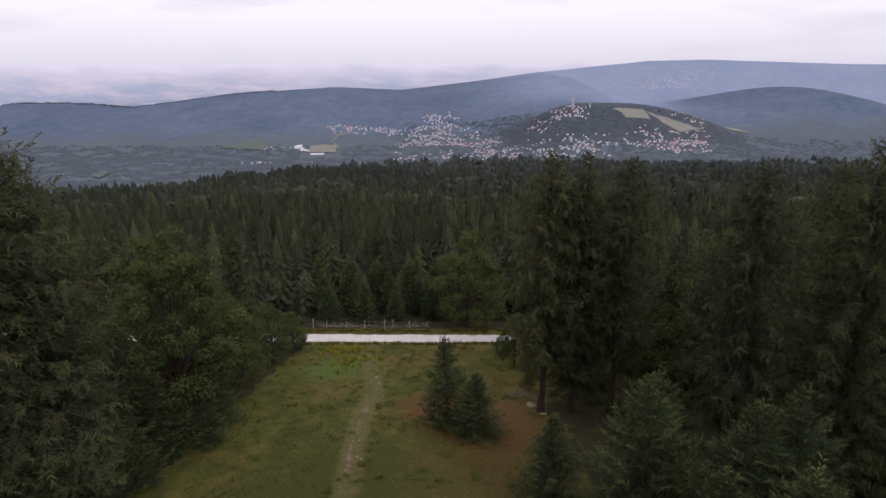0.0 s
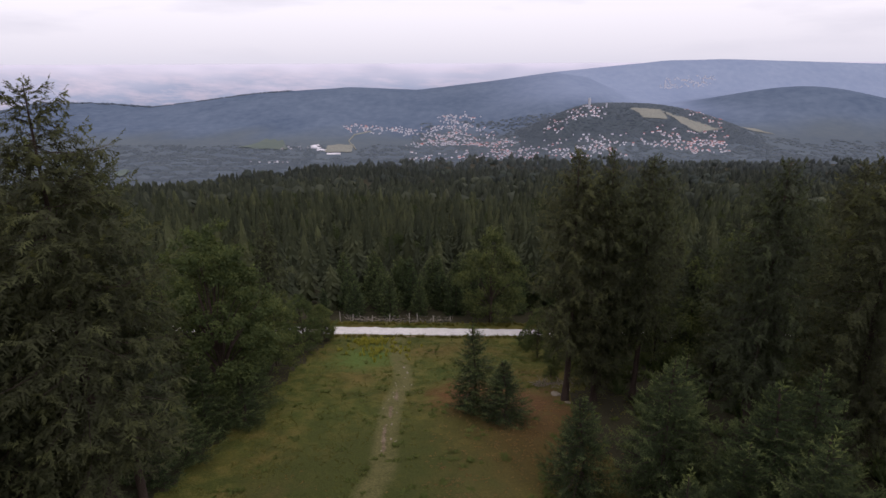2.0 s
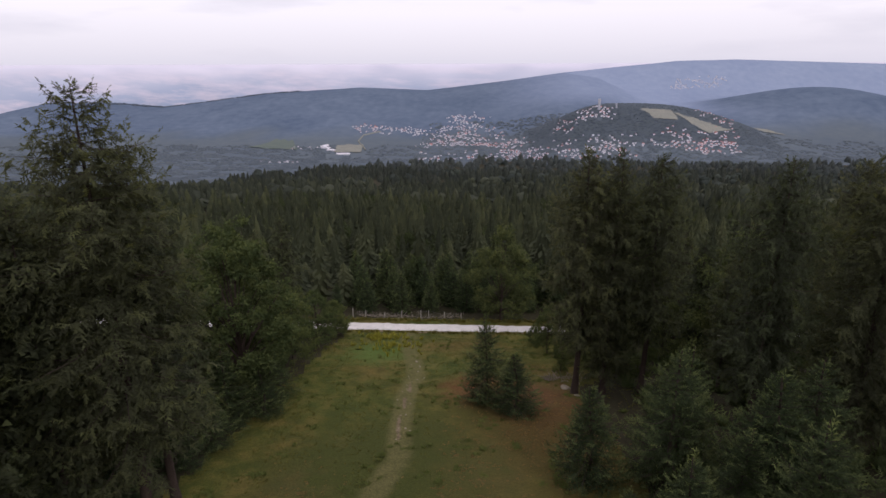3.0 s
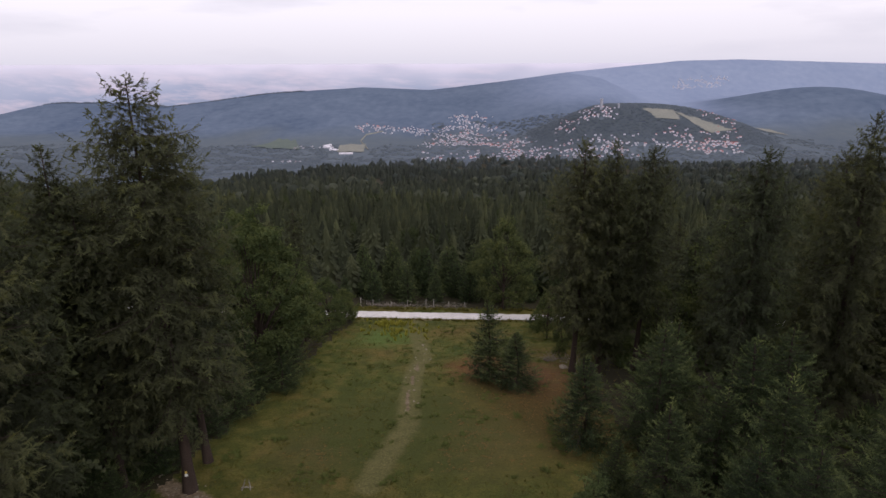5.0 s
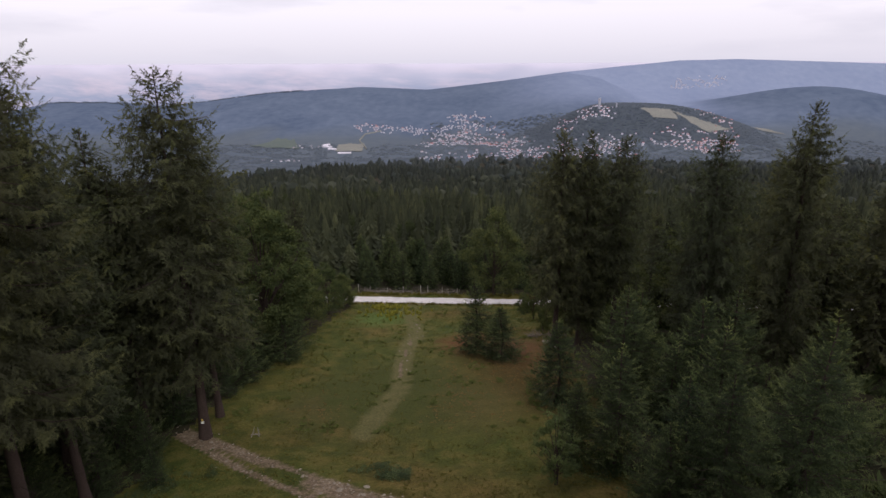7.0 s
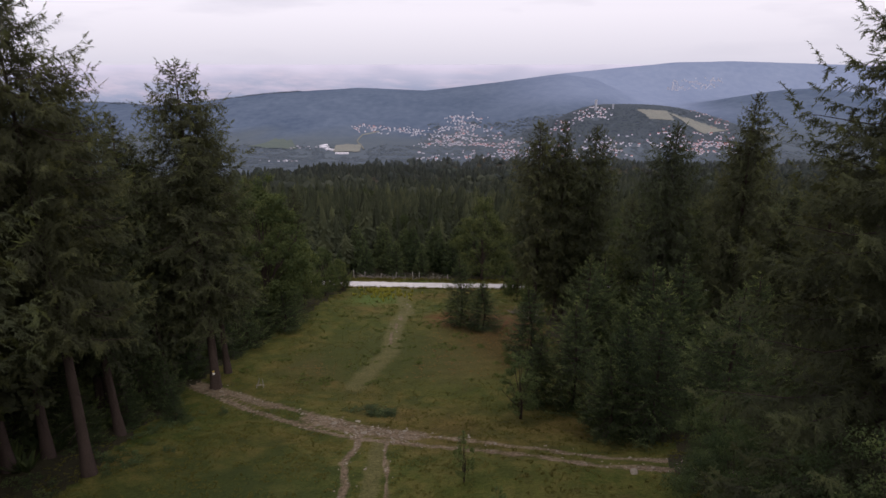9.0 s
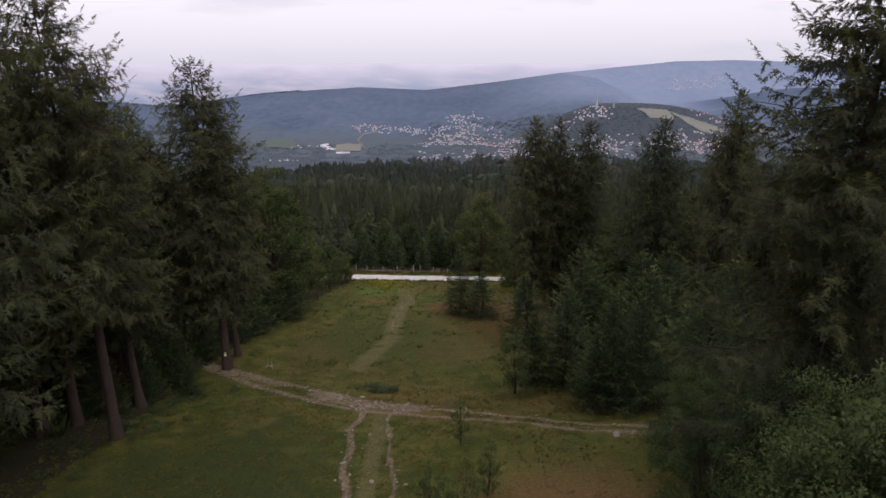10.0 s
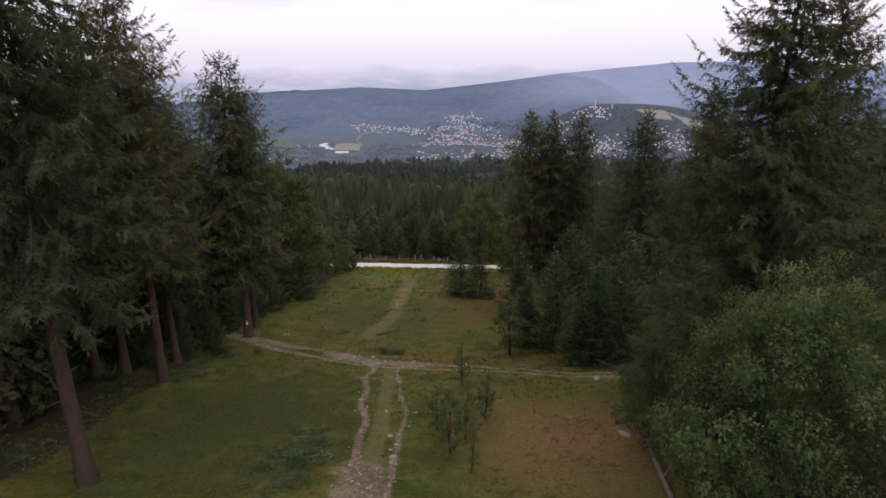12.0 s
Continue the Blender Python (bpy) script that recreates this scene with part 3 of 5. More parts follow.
def broad_parts(seed, H, R, low, leaves, leaf, clumps, hollow=0.35):
    """Meshes of a broad-leaved tree or shrub: stem, limbs and leaf crown of many uneven clumps, each leafless within the share hollow."""
    rng = np.random.RandomState(seed)
    c, size, limbs = [], [], []
    for k in range(clumps):
        t = rng.uniform(0, 1)
        a = rng.uniform(0, 6.283)
        z = low + (H - low) * (0.06 + 0.86 * t)
        reach = R * math.sin(math.pi * min(0.97, 0.22 + 0.72 * t)) * rng.uniform(0.2, 1.0) ** 0.5
        c.append((reach * math.cos(a), reach * math.sin(a), z))
        size.append(R * rng.uniform(0.10, 0.24 if clumps < 130 else 0.19) * (1.1 - 0.4 * t))
        if k % 4 == 0:
            c[-1] = (reach * 1.1 * math.cos(a), reach * 1.1 * math.sin(a), z + 0.08 * H)
            size[-1] = R * rng.uniform(0.08, 0.14)
        if k % 3:
            continue
        limbs.append(tube([(0, 0, max(0.1, z * 0.45)), (0.5 * c[-1][0], 0.5 * c[-1][1], z * 0.78), c[-1]], [0.004 * H, 0.0025 * H, 0.006], 4))
    c, size = np.array(c), np.array(size)
    w = size ** 1.8 / (size ** 1.8).sum()
    pick = rng.choice(clumps, leaves, p=w)
    d = rng.normal(size=(leaves, 3))
    d /= np.linalg.norm(d, axis=1)[:, None]
    d[:, 2] = 0.75 * d[:, 2] + 0.1
    p = c[pick] + d * (size[pick] * rng.uniform(hollow, 1.2, leaves))[:, None]
    way = d * 0.6 + rng.normal(0, 0.6, (leaves, 3)) + np.array((0, 0, 0.15))
    way /= np.linalg.norm(way, axis=1)[:, None]
    crown = sprays(p, way, np.full(leaves, leaf) * rng.uniform(0.6, 1.4, leaves), np.full(leaves, leaf * 0.34), rng, 1, 0.8, 0.3)
    # more tip colour on the upper side of each clump, uneven between clumps
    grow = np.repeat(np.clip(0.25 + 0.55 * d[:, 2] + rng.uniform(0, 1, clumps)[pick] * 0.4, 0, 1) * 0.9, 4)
    zz = np.linspace(-0.3, H * 0.55, 7)
    stem = tube(np.stack([0.1 * np.sin(zz), 0.1 * np.cos(zz), zz], -1), np.interp(zz, [-0.3, 0.5, H * 0.55], [0.018 * H, 0.012 * H, 0.01]), 8)
    return stem, joined(limbs), crown, grow


def broad_meshes(leafmat, *args):
    stem, limbs, crown, grow = broad_parts(*args)
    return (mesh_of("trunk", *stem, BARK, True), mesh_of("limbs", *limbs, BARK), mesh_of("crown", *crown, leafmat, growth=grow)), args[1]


def plant(kind, meshes, x, y, top, label, category, group, turn=0.0, girth=1.0, z=None):
    """A tree from shared meshes, standing on the ground at (x, y) with its tip at the height top."""
    (trunk, limbs, crown), H = meshes
    g = at(x, y) if z is None else z
    s = (top - g) / H
    ob = tagged(new(kind), label, category, group)
    ob.matrix_basis = pose(x, y, g, 0, 0, turn) @ Matrix.Diagonal((s * girth, s * girth, s, 1))
    under(new("trunk", trunk), ob)
    tagged(under(new("branchwork", limbs), ob), kind="stuff")
    tagged(under(new("crown", crown), ob), kind="stuff")
    return ob


TALL = [spruce_meshes(SPRUCE, 21, 27.0, 4.4, 7.5, 0.50, 15, 12, 0.31, 0.85, 0.040, 0.08, 0.42),
        spruce_meshes(SPRUCE, 22, 27.0, 4.1, 3.5, 0.52, 15, 12, 0.40, 0.7, 0.040, 0.1, 0.42),
        spruce_meshes(SPRUCE, 23, 26.0, 3.9, 7.5, 0.50, 15, 12, 0.34, 0.7, 0.040, 0.08, 0.42)]
NEAR = [spruce_meshes(SPRUCE, 31, 27.0, 5.0, 2.5, 0.40, 30, 18, 0.45, 0.78, 0.027, 0.03, 0.25),
        spruce_meshes(SPRUCE, 32, 26.0, 4.9, 9.0, 0.38, 28, 17, 0.30, 0.6, 0.026, 0.04, 0.26),
        spruce_meshes(SPRUCE, 33, 24.0, 4.2, 2.5, 0.50, 24, 15, 0.40, 0.75, 0.028, 0.1, 0.28)]
PLAINTALL = [spruce_meshes(SPRUCE, 41, 25.0, 3.8, 3.0, 0.8, 8, 5, 0.45, 0.7, 0.15, 0.1, 0.60),
             spruce_meshes(SPRUCE, 42, 25.0, 3.6, 5.5, 0.8, 8, 5, 0.5, 0.7, 0.15, 0.1, 0.60)]
SMALL = [spruce_meshes(YOUNG, 51, 8.0, 3.2, 0.2, 0.44, 13, 9, 0.95, 0.85, 0.032, 0.06, 0.38, 0.3),
         spruce_meshes(YOUNG, 52, 9.0, 3.6, 0.25, 0.48, 13, 9, 0.85, 0.85, 0.032, 0.06, 0.38, 0.35),
         spruce_meshes(YOUNG, 53, 7.0, 3.1, 0.2, 0.40, 13, 9, 0.9, 0.85, 0.032, 0.06, 0.38, 0.25)]
SMALLFAR = [spruce_meshes(YOUNG, 54, 8.0, 2.6, 0.2, 0.42, 6, 6, 0.95, 0.8, 0.090, 0.08, 0.5, 0.4), spruce_meshes(YOUNG, 55, 8.0, 2.9, 0.2, 0.42, 6, 6, 0.85, 0.75, 0.090, 0.08, 0.5, 0.4)]
BEECH = [broad_meshes(BROAD, 61, 12.0, 4.2, 0.6, 10000, 0.30, 120), broad_meshes(BROAD, 62, 11.0, 4.5, 0.5, 9500, 0.30, 110)]
BEECH += [broad_meshes(BEECHLEAF, 63, 11.0, 4.2, 0.5, 11000, 0.27, 100), broad_meshes(BROAD, 64, 20.0, 5.6, 2.0, 26000, 0.36, 190)]
BUSH = [broad_meshes(SHRUB, 71, 6.0, 2.9, 0.2, 21000, 0.10, 90, 0.6), broad_meshes(SHRUB, 72, 5.0, 2.6, 0.2, 20000, 0.10, 80, 0.6)]
SAPLING = [broad_meshes(SAPLEAF, 81, 4.0, 0.8, 0.3, 3000, 0.10, 60), broad_meshes(SAPLEAF, 82, 4.0, 0.55, 0.6, 1500, 0.10, 36)]

EDGE, WOOD, THICKET = "tall spruces at the clearing's edge", "spruces of the dark stand", "young spruces beside the meadow"
TALLTEXT = "tall dark green spruce with ragged crown at meadow edge"
for i, (x, y, top, k, turn, girth) in enumerate([
    (-21.9, 26.6, 35.2, 0, 10, 1.05), (-22.6, 31.0, 31.0, 2, 80, 0.9), (-27.5, 26.0, 31.2, 1, 140, 1.0), (-23.5, 14.5, 34.5, 2, 60, 0.9),
    (-25.0, 9.6, 36.5, 2, 300, 0.95), (-27.0, 18.0, 33.0, 0, 33, 1.0),
    (10.1, 54.0, 28.2, 0, 45, 0.95), (13.0, 53.5, 28.2, 1, 130, 0.85), (16.8, 53.0, 27.6, 2, 200, 0.9), (14.5, 58.0, 24.0, 1, 20, 0.9), (21.8, 40.0, 29.3, 0, 250, 0.95),
    (28.4, 38.0, 32.2, 1, 310, 0.95), (34.0, 50.0, 27.5, 2, 15, 1.0),
]):
    plant("spruce_tree", TALL[k], x, y, top, TALLTEXT, "spruce", EDGE, turn, girth)
for x, y, top, k, turn, girth in [(-20.8, 7.2, 38.2, 1, 20, 0.92), (-16.2, -8.2, 43.0, 1, 130, 1.0), (-25.6, -0.8, 41.0, 1, 250, 1.0), (14.4, -3.5, 40.6, 0, 40, 1.05), (19.4, 1.5, 38.6, 2, 160, 1.0)]:
    plant("spruce_tree", NEAR[k], x, y, top, "tall spruce with drooping branches and bare lower trunk", "spruce", EDGE, turn, girth)

# the dark stand behind the edge trees
rs = np.random.RandomState(5)
inner = []
for x0, x1, y0, y1, count in [(-44, -25.5, -10, 34, 36), (-58, -27, 40, 80, 12), (32, 62, 4, 82, 26), (25, 32, 44, 76, 6)]:
    tries = 0
    while count and tries < 4000:
        tries += 1
        x, y = rs.uniform(x0, x1), rs.uniform(y0, y1)
        if all((x - a) ** 2 + (y - b) ** 2 > 16 for a, b in inner):
            inner.append((x, y))
            count -= 1
# two spruces out of view, added to shade the near meadow
inner += [(-21.5, -20.0), (28.0, -16.0)]
for i, (x, y) in enumerate(inner):
    h = rs.uniform(20, 25) if y < 45 else rs.uniform(14, 19)
    plant("spruce_tree", PLAINTALL[i % 2], x, y, at(x, y) + h, "tall dark spruce standing deep in the forest", "spruce", WOOD, rs.uniform(0, 360), rs.uniform(0.9, 1.15))

for x, y, top, k, turn, girth in [
    (0.3, 52.0, 11.2, 0, 0, 0.95), (3.1, 48.6, 9.0, 2, 50, 1.2),
    (7.4, 34.5, 13.7, 2, 20, 1.05), (12.7, 32.8, 17.7, 1, 100, 1.0), (14.6, 36.0, 16.5, 0, 160, 1.0), (9.4, 21.2, 17.8, 0, 40, 1.05), (12.0, 16.4, 18.6, 1, 200, 1.0),
    (13.4, 14.4, 19.9, 1, 250, 1.0), (16.5, 22.5, 19.0, 0, 300, 1.1), (10.6, 14.6, 16.6, 2, 15, 1.0), (17.5, 29.0, 18.0, 2, 75, 1.1), (20.5, 30.0, 18.5, 1, 130, 1.1), (15.0, 27.0, 15.5, 0, 210, 1.1),
    (19.0, 16.0, 21.0, 1, 60, 1.1), (6.9, 22.5, 14.5, 2, 190, 0.95), (23.0, 22.0, 20.0, 0, 90, 1.1),
    (-22.5, 52.0, 9.0, 1, 0, 1.1), (-22.0, 47.5, 9.0, 2, 70, 1.05), (-24.5, 45.0, 11.5, 0, 130, 1.1), (-24.0, 40.0, 10.0, 1, 220, 1.1), (-25.0, 36.0, 11.0, 2, 280, 1.0), (-23.5, 21.0, 13.0, 0, 10, 0.9), (-24.5, 17.0, 14.0, 2, 60, 1.0), (-25.0, 12.5, 16.0, 1, 150, 1.1), (-28.0, 6.0, 19.0, 0, 200, 1.1), (-29.0, 0.0, 20.0, 1, 260, 1.1), (-24.5, -6.0, 20.5, 2, 330, 1.1),
    (-26.5, 22.5, 15.0, 1, 20, 1.1), (-27.0, 14.0, 17.5, 0, 80, 1.1), (-29.5, 10.5, 19.0, 1, 140, 1.2), (-27.5, 3.0, 20.0, 2, 250, 1.2), (-31.0, -4.0, 23.0, 1, 40, 1.2), (-28.0, -9.5, 23.0, 0, 300, 1.1), (-33.0, 5.0, 22.0, 0, 10, 1.2), (-31.0, 18.0, 17.0, 2, 60, 1.2), (-26.0, 29.5, 13.0, 0, 75, 1.1), (-21.5, 18.3, 11.5, 2, 110, 0.9),
]:
    girth *= 1.02 if 45 < y and x > -5 else 0.95
    plant("young_spruce", SMALL[k], x, y, top, "young blue-green spruce branched down to the ground", "spruce", THICKET, turn, girth)

for x, y, top, k, turn, girth, text in [
    (-25.0, 50.5, 22.0, 3, 0, 1.0, "dark dense broad-leaved tree behind young spruces"), (-29.0, 60.0, 17.0, 1, 70, 1.0, "dark dense broad-leaved tree behind young spruces"),
    (-24.0, 64.0, 9.5, 1, 20, 0.85, "rounded broad-leaved tree at the meadow edge"), (-22.8, 73.0, 5.5, 0, 120, 0.95, "rounded broad-leaved tree at the meadow edge"), (-22.0, 80.0, 1.5, 1, 200, 0.9, "low rounded broad-leaved tree beside the gravel road"),
    (-25.5, 57.0, 11.0, 0, 220, 0.9, "rounded broad-leaved tree at the meadow edge"),
    (4.3, 92.0, 9.8, 2, 50, 0.95, "round broad-leaved tree beyond the gravel road"), (9.6, 72.0, 4.5, 1, 250, 0.75, "low broad-leaved tree beside the tall spruces"), (13.5, 66.0, 7.0, 0, 30, 0.8, "low broad-leaved tree beside the tall spruces"),
    (14.5, 80.5, 2.0, 1, 40, 1.0, "low broad-leaved tree beside the gravel road"),
    (20, 80, 3.0, 0, 90, 1.0, "low broad-leaved tree beside the gravel road"),
    (26, 80, 2.5, 1, 140, 1.0, "low broad-leaved tree beside the gravel road"),
    (39, 80, 4, 1, 50, 1.1, "low broad-leaved tree beside the gravel road"),
    (45, 79.5, 4, 0, 110, 1.1, "low broad-leaved tree beside the gravel road"),
    (51, 80, 4.5, 1, 200, 1.1, "low broad-leaved tree beside the gravel road"),
    (57, 79.5, 4, 0, 300, 1.1, "low broad-leaved tree beside the gravel road"),
    (33, 79.5, 4, 0, 10, 1.0, "low broad-leaved tree beside the gravel road"),
    (-27.5, 80.5, 3.0, 0, 70, 1.0, "low broad-leaved tree beside the gravel road"),
    (-34, 80, 4.0, 1, 190, 1.0, "low broad-leaved tree beside the gravel road"),
    (-41, 80, 4.5, 0, 260, 1.0, "low broad-leaved tree beside the gravel road"),
    (11.2, 81.0, 0.6, 2, 10, 0.8, "low leafy bush closing the road's verge"), (17.2, 81.6, 0.8, 0, 160, 1.1, "low leafy bush closing the road's verge"), (23.0, 81.8, 1.0, 1, 70, 1.1, "low leafy bush closing the road's verge"),
    (29.6, 81.8, 1.0, 0, 260, 1.1, "low leafy bush closing the road's verge"), (36.0, 81.6, 1.4, 1, 310, 1.1, "low leafy bush closing the road's verge"), (42.0, 81.6, 1.4, 0, 30, 1.1, "low leafy bush closing the road's verge"), (48.2, 81.6, 1.4, 1, 130, 1.1, "low leafy bush closing the road's verge"),
    (54.5, 81.6, 1.4, 0, 200, 1.1, "low leafy bush closing the road's verge"), (61.0, 81.4, 1.4, 1, 20, 1.1, "low leafy bush closing the road's verge"), (67.0, 81.2, 1.6, 0, 90, 1.1, "low leafy bush closing the road's verge"),
    (-23.6, 82.0, 0.0, 0, 40, 1.0, "low leafy bush closing the road's verge"), (-21.6, 81.4, -2.0, 1, 150, 1.0, "low leafy bush closing the road's verge"), (-30.0, 82.0, 1.0, 1, 280, 1.1, "low leafy bush closing the road's verge"), (-37.0, 82.0, 1.5, 0, 10, 1.1, "low leafy bush closing the road's verge"),
    (10.8, 66.0, 2.4, 0, 100, 1.0, "low leafy bush under the tall spruces"), (9.6, 60.5, 2.2, 1, 200, 1.0, "low leafy bush under the tall spruces"), (13.2, 60.0, 4.0, 0, 320, 1.0, "low leafy bush under the tall spruces"), (8.6, 77.0, -0.6, 2, 60, 1.0, "low leafy bush beside the gravel road"), (17.5, 62.0, 5.0, 1, 45, 1.0, "low leafy bush under the tall spruces"),
    (18.5, 72.0, 5.0, 1, 140, 0.9, "low broad-leaved tree beside the tall spruces"), (24.0, 68.0, 7.5, 0, 60, 0.9, "low broad-leaved tree beside the tall spruces"),
    (30.0, 62.0, 17.5, 2, 90, 0.9, "yellow-green broad-leaved tree among dark spruces"),
]:
    plant("broadleaf_tree", BEECH[k], x, y, top, text, "tree", "broad-leaved trees round the meadow", turn, girth)

for x, y, top, k, turn, girth in [
    (11.7, -9.2, 25.6, 0, 0, 0.72), (12.2, -11.8, 27.6, 1, 60, 0.8), (14.6, -9.0, 27.4, 0, 130, 0.8), (11.3, -4.0, 21.8, 1, 200, 0.8), (15.2, -13.4, 28.6, 1, 250, 0.85), (12.6, -6.4, 25.4, 0, 310, 0.72), (13.0, 2.0, 19.5, 1, 30, 0.9), (14.2, 6.0, 19.0, 0, 100, 0.8),
    (11.6, -12.4, 24.2, 1, 170, 0.7),
]:
    plant("willow_bush", BUSH[k], x, y, top, "dense leafy willow bush at the meadow edge", "bush", "willow bushes beside the meadow", turn, girth)
for x, y, h, turn in [(0.8, 6.8, 3.4, 0), (2.3, 0.8, 3.6, 80), (1.1, -1.8, 4.0, 150), (0.2, -4.0, 4.0, 220), (5.0, 19.0, 5.8, 300), (-0.6, -0.6, 3.0, 20), (1.4, -6.5, 3.4, 99)]:
    plant("birch_sapling", SAPLING[turn % 2], x, y, at(x, y) + h, "slender leafy sapling standing in the meadow", "sapling", "saplings in the meadow", turn, 1.3 if h > 4.5 else 0.85)


# ---- woods that nobody could count ----
def tiers(levels, petals, rng):
    """A unit spruce: short drooping sprays in levels round a stem."""
    vs, fs, n = [], [], 0
    up = 0.9 / levels
    for k in range(levels):
        t = (k + 0.2) / levels
        for p in range(petals):
            a = (p + rng.uniform(-0.4, 0.4) + 0.5 * (k % 2)) * 6.283 / petals
            r = (1 - t) ** 0.62 * rng.uniform(0.6, 1.15)
            z = 0.08 + 0.9 * t + rng.uniform(-0.3, 0.3) * up
            d, e = np.array((math.cos(a), math.sin(a), 0)), np.array((-math.sin(a), math.cos(a), 0))
            w = r * 1.3 / petals
            vs += [d * r * 0.3 + (0, 0, z + 0.55 * up), d * r * 0.7 + e * w + (0, 0, z + 0.2 * up), d * r + (0, 0, z - 0.25 * up), d * r * 0.7 - e * w + (0, 0, z + 0.2 * up)]
            fs += [(n, n + 1, n + 2), (n, n + 2, n + 3)]
            n += 4
    return np.array(vs), np.array(fs)


def leafy(seed, count=620, size=0.85):
    """A unit leafy crown of small sprays."""
    v, f = broad_parts(seed, 10.0, 4.4, 0.8, count, size, 26)[2]
    return v / (4.4, 4.4, 10.0), f


def spire(sides, girth, rng):
    """A unit spruce seen from afar: a ragged pointed cone."""
    vs = []
    levels = ((0.10, 0.85), (0.25, 1.0), (0.48, 0.78), (0.66, 0.66), (0.86, 0.36)) if sides > 6 else ((0.10, 0.95), (0.45, 0.82), (0.78, 0.44))
    for z, r in levels:
        for i in range(sides):
            a = 6.283 * (i + rng.uniform(-0.3, 0.3)) / sides
            q = girth * r * rng.uniform(0.65, 1.25)
            vs.append((q * math.cos(a), q * math.sin(a), z + rng.uniform(-0.05, 0.05)))
    vs.append((0, 0, 1.04))
    fs = []
    for k in range(len(levels) - 1):
        for i in range(sides):
            a, b = k * sides + i, k * sides + (i + 1) % sides
            fs += [(a, b, b + sides), (a, b + sides, a + sides)]
    top = (len(levels) - 1) * sides
    fs += [(top + i, top + (i + 1) % sides, len(vs) - 1) for i in range(sides)]
    return np.array(vs), np.array(fs)


def puff(rng):
    """A unit leafy crown: an uneven low knob."""
    vs = [(0, 0, 1.0)]
    for z, r, k in ((0.8, 0.62, 6), (0.45, 1.0, 7), (0.12, 0.8, 6)):
        for i in range(k):
            a = 6.283 * i / k + rng.uniform(-0.2, 0.2)
            s = r * rng.uniform(0.75, 1.2)
            vs.append((s * math.cos(a), s * math.sin(a), z * rng.uniform(0.85, 1.15)))
    fs = [(0, 1 + i, 1 + (i + 1) % 6) for i in range(6)]
    for i in range(7):
        fs.append((7 + i, 7 + (i + 1) % 7, 1 + (i * 6 // 7)))
        fs.append((14 + (i * 6 // 7), 7 + (i + 1) % 7, 7 + i))
    for i in range(6):
        fs.append((1 + i, 7 + (i * 7 // 6 + 1) % 7, 1 + (i + 1) % 6))
    return np.array(vs), np.array(fs)


def dome(rng):
    """A unit tree crown seen from far away."""
    vs = [(q * math.cos(6.283 * (i + rng.uniform(-0.2, 0.2)) / 6), q * math.sin(6.283 * i / 6), z * rng.uniform(0.8, 1.2)) for z, q in ((0.0, 1.0), (0.6, 0.72)) for i in range(6)] + [(0, 0, 1)]
    fs = [f for i in range(6) for f in ((i, (i + 1) % 6, 6 + (i + 1) % 6), (i, 6 + (i + 1) % 6, 6 + i), (6 + i, 6 + (i + 1) % 6, 12))]
    return np.array(vs), np.array(fs)


def scatter(name, shapes, spots, radius, height, mat, label, category, seed, vary=0.28, smoothed=False):
    """Many plants as one mesh: shapes set at the spots, each turned and sized at random."""
    rng = np.random.RandomState(seed)
    pieces, grow = [], []
    which = rng.randint(0, len(shapes), len(spots))
    x, y = spots[:, 0], spots[:, 1]
    z = land(x, y)
    a, r, h = rng.uniform(0, 6.283, len(x)), radius * rng.uniform(0.75, 1.3, len(x)), height * rng.uniform(1 - vary, 1 + vary, len(x))
    for k, (v, f) in enumerate(shapes):
        m = which == k
        c, s = np.cos(a[m]), np.sin(a[m])
        vx = x[m][:, None] + r[m][:, None] * (c[:, None] * v[:, 0] - s[:, None] * v[:, 1])
        vy = y[m][:, None] + r[m][:, None] * (s[:, None] * v[:, 0] + c[:, None] * v[:, 1])
        vz = z[m][:, None] + h[m][:, None] * v[:, 2] - 0.02 * h[m][:, None]
        vv = np.stack([vx, vy, vz], -1).reshape(-1, 3)
        ff = (f[None] + (np.arange(m.sum()) * len(v))[:, None, None]).reshape(-1, 3)
        pieces.append((vv, ff))
        # more tip colour towards each plant's top, by a random amount per plant
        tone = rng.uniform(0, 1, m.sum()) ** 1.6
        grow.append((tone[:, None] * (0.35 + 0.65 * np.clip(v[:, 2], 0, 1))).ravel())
    v, f = joined(pieces)
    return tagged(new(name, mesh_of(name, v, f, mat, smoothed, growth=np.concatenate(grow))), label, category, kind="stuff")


def spread(n, d0, d1, half, seed, power=0.5):
    """Spots over a sector ahead, from d0 to d1 metres out."""
    rng = np.random.RandomState(seed)
    d = d0 + (d1 - d0) * rng.uniform(0, 1, n) ** power
    a = np.radians(rng.uniform(-half, half, n))
    return np.stack([d * np.sin(a), d * np.cos(a) - 20], -1)


rt = np.random.RandomState(9)
FINE = [joined([tiers(12, 9, rt), spire(7, 0.42, rt)]) for _ in range(6)]
MEDIUM = [joined([tiers(8, 8, rt), spire(7, 0.55, rt)]) for _ in range(5)]
CROWNS = [leafy(k) for k in (201, 202, 203)]
COARSE = [spire(6, 1.0, rt) for _ in range(5)]
RAGGED = [joined([tiers(5, 6, rt), spire(6, 0.65, rt)]) for _ in range(5)]
PUFFS = [puff(rt) for _ in range(4)]

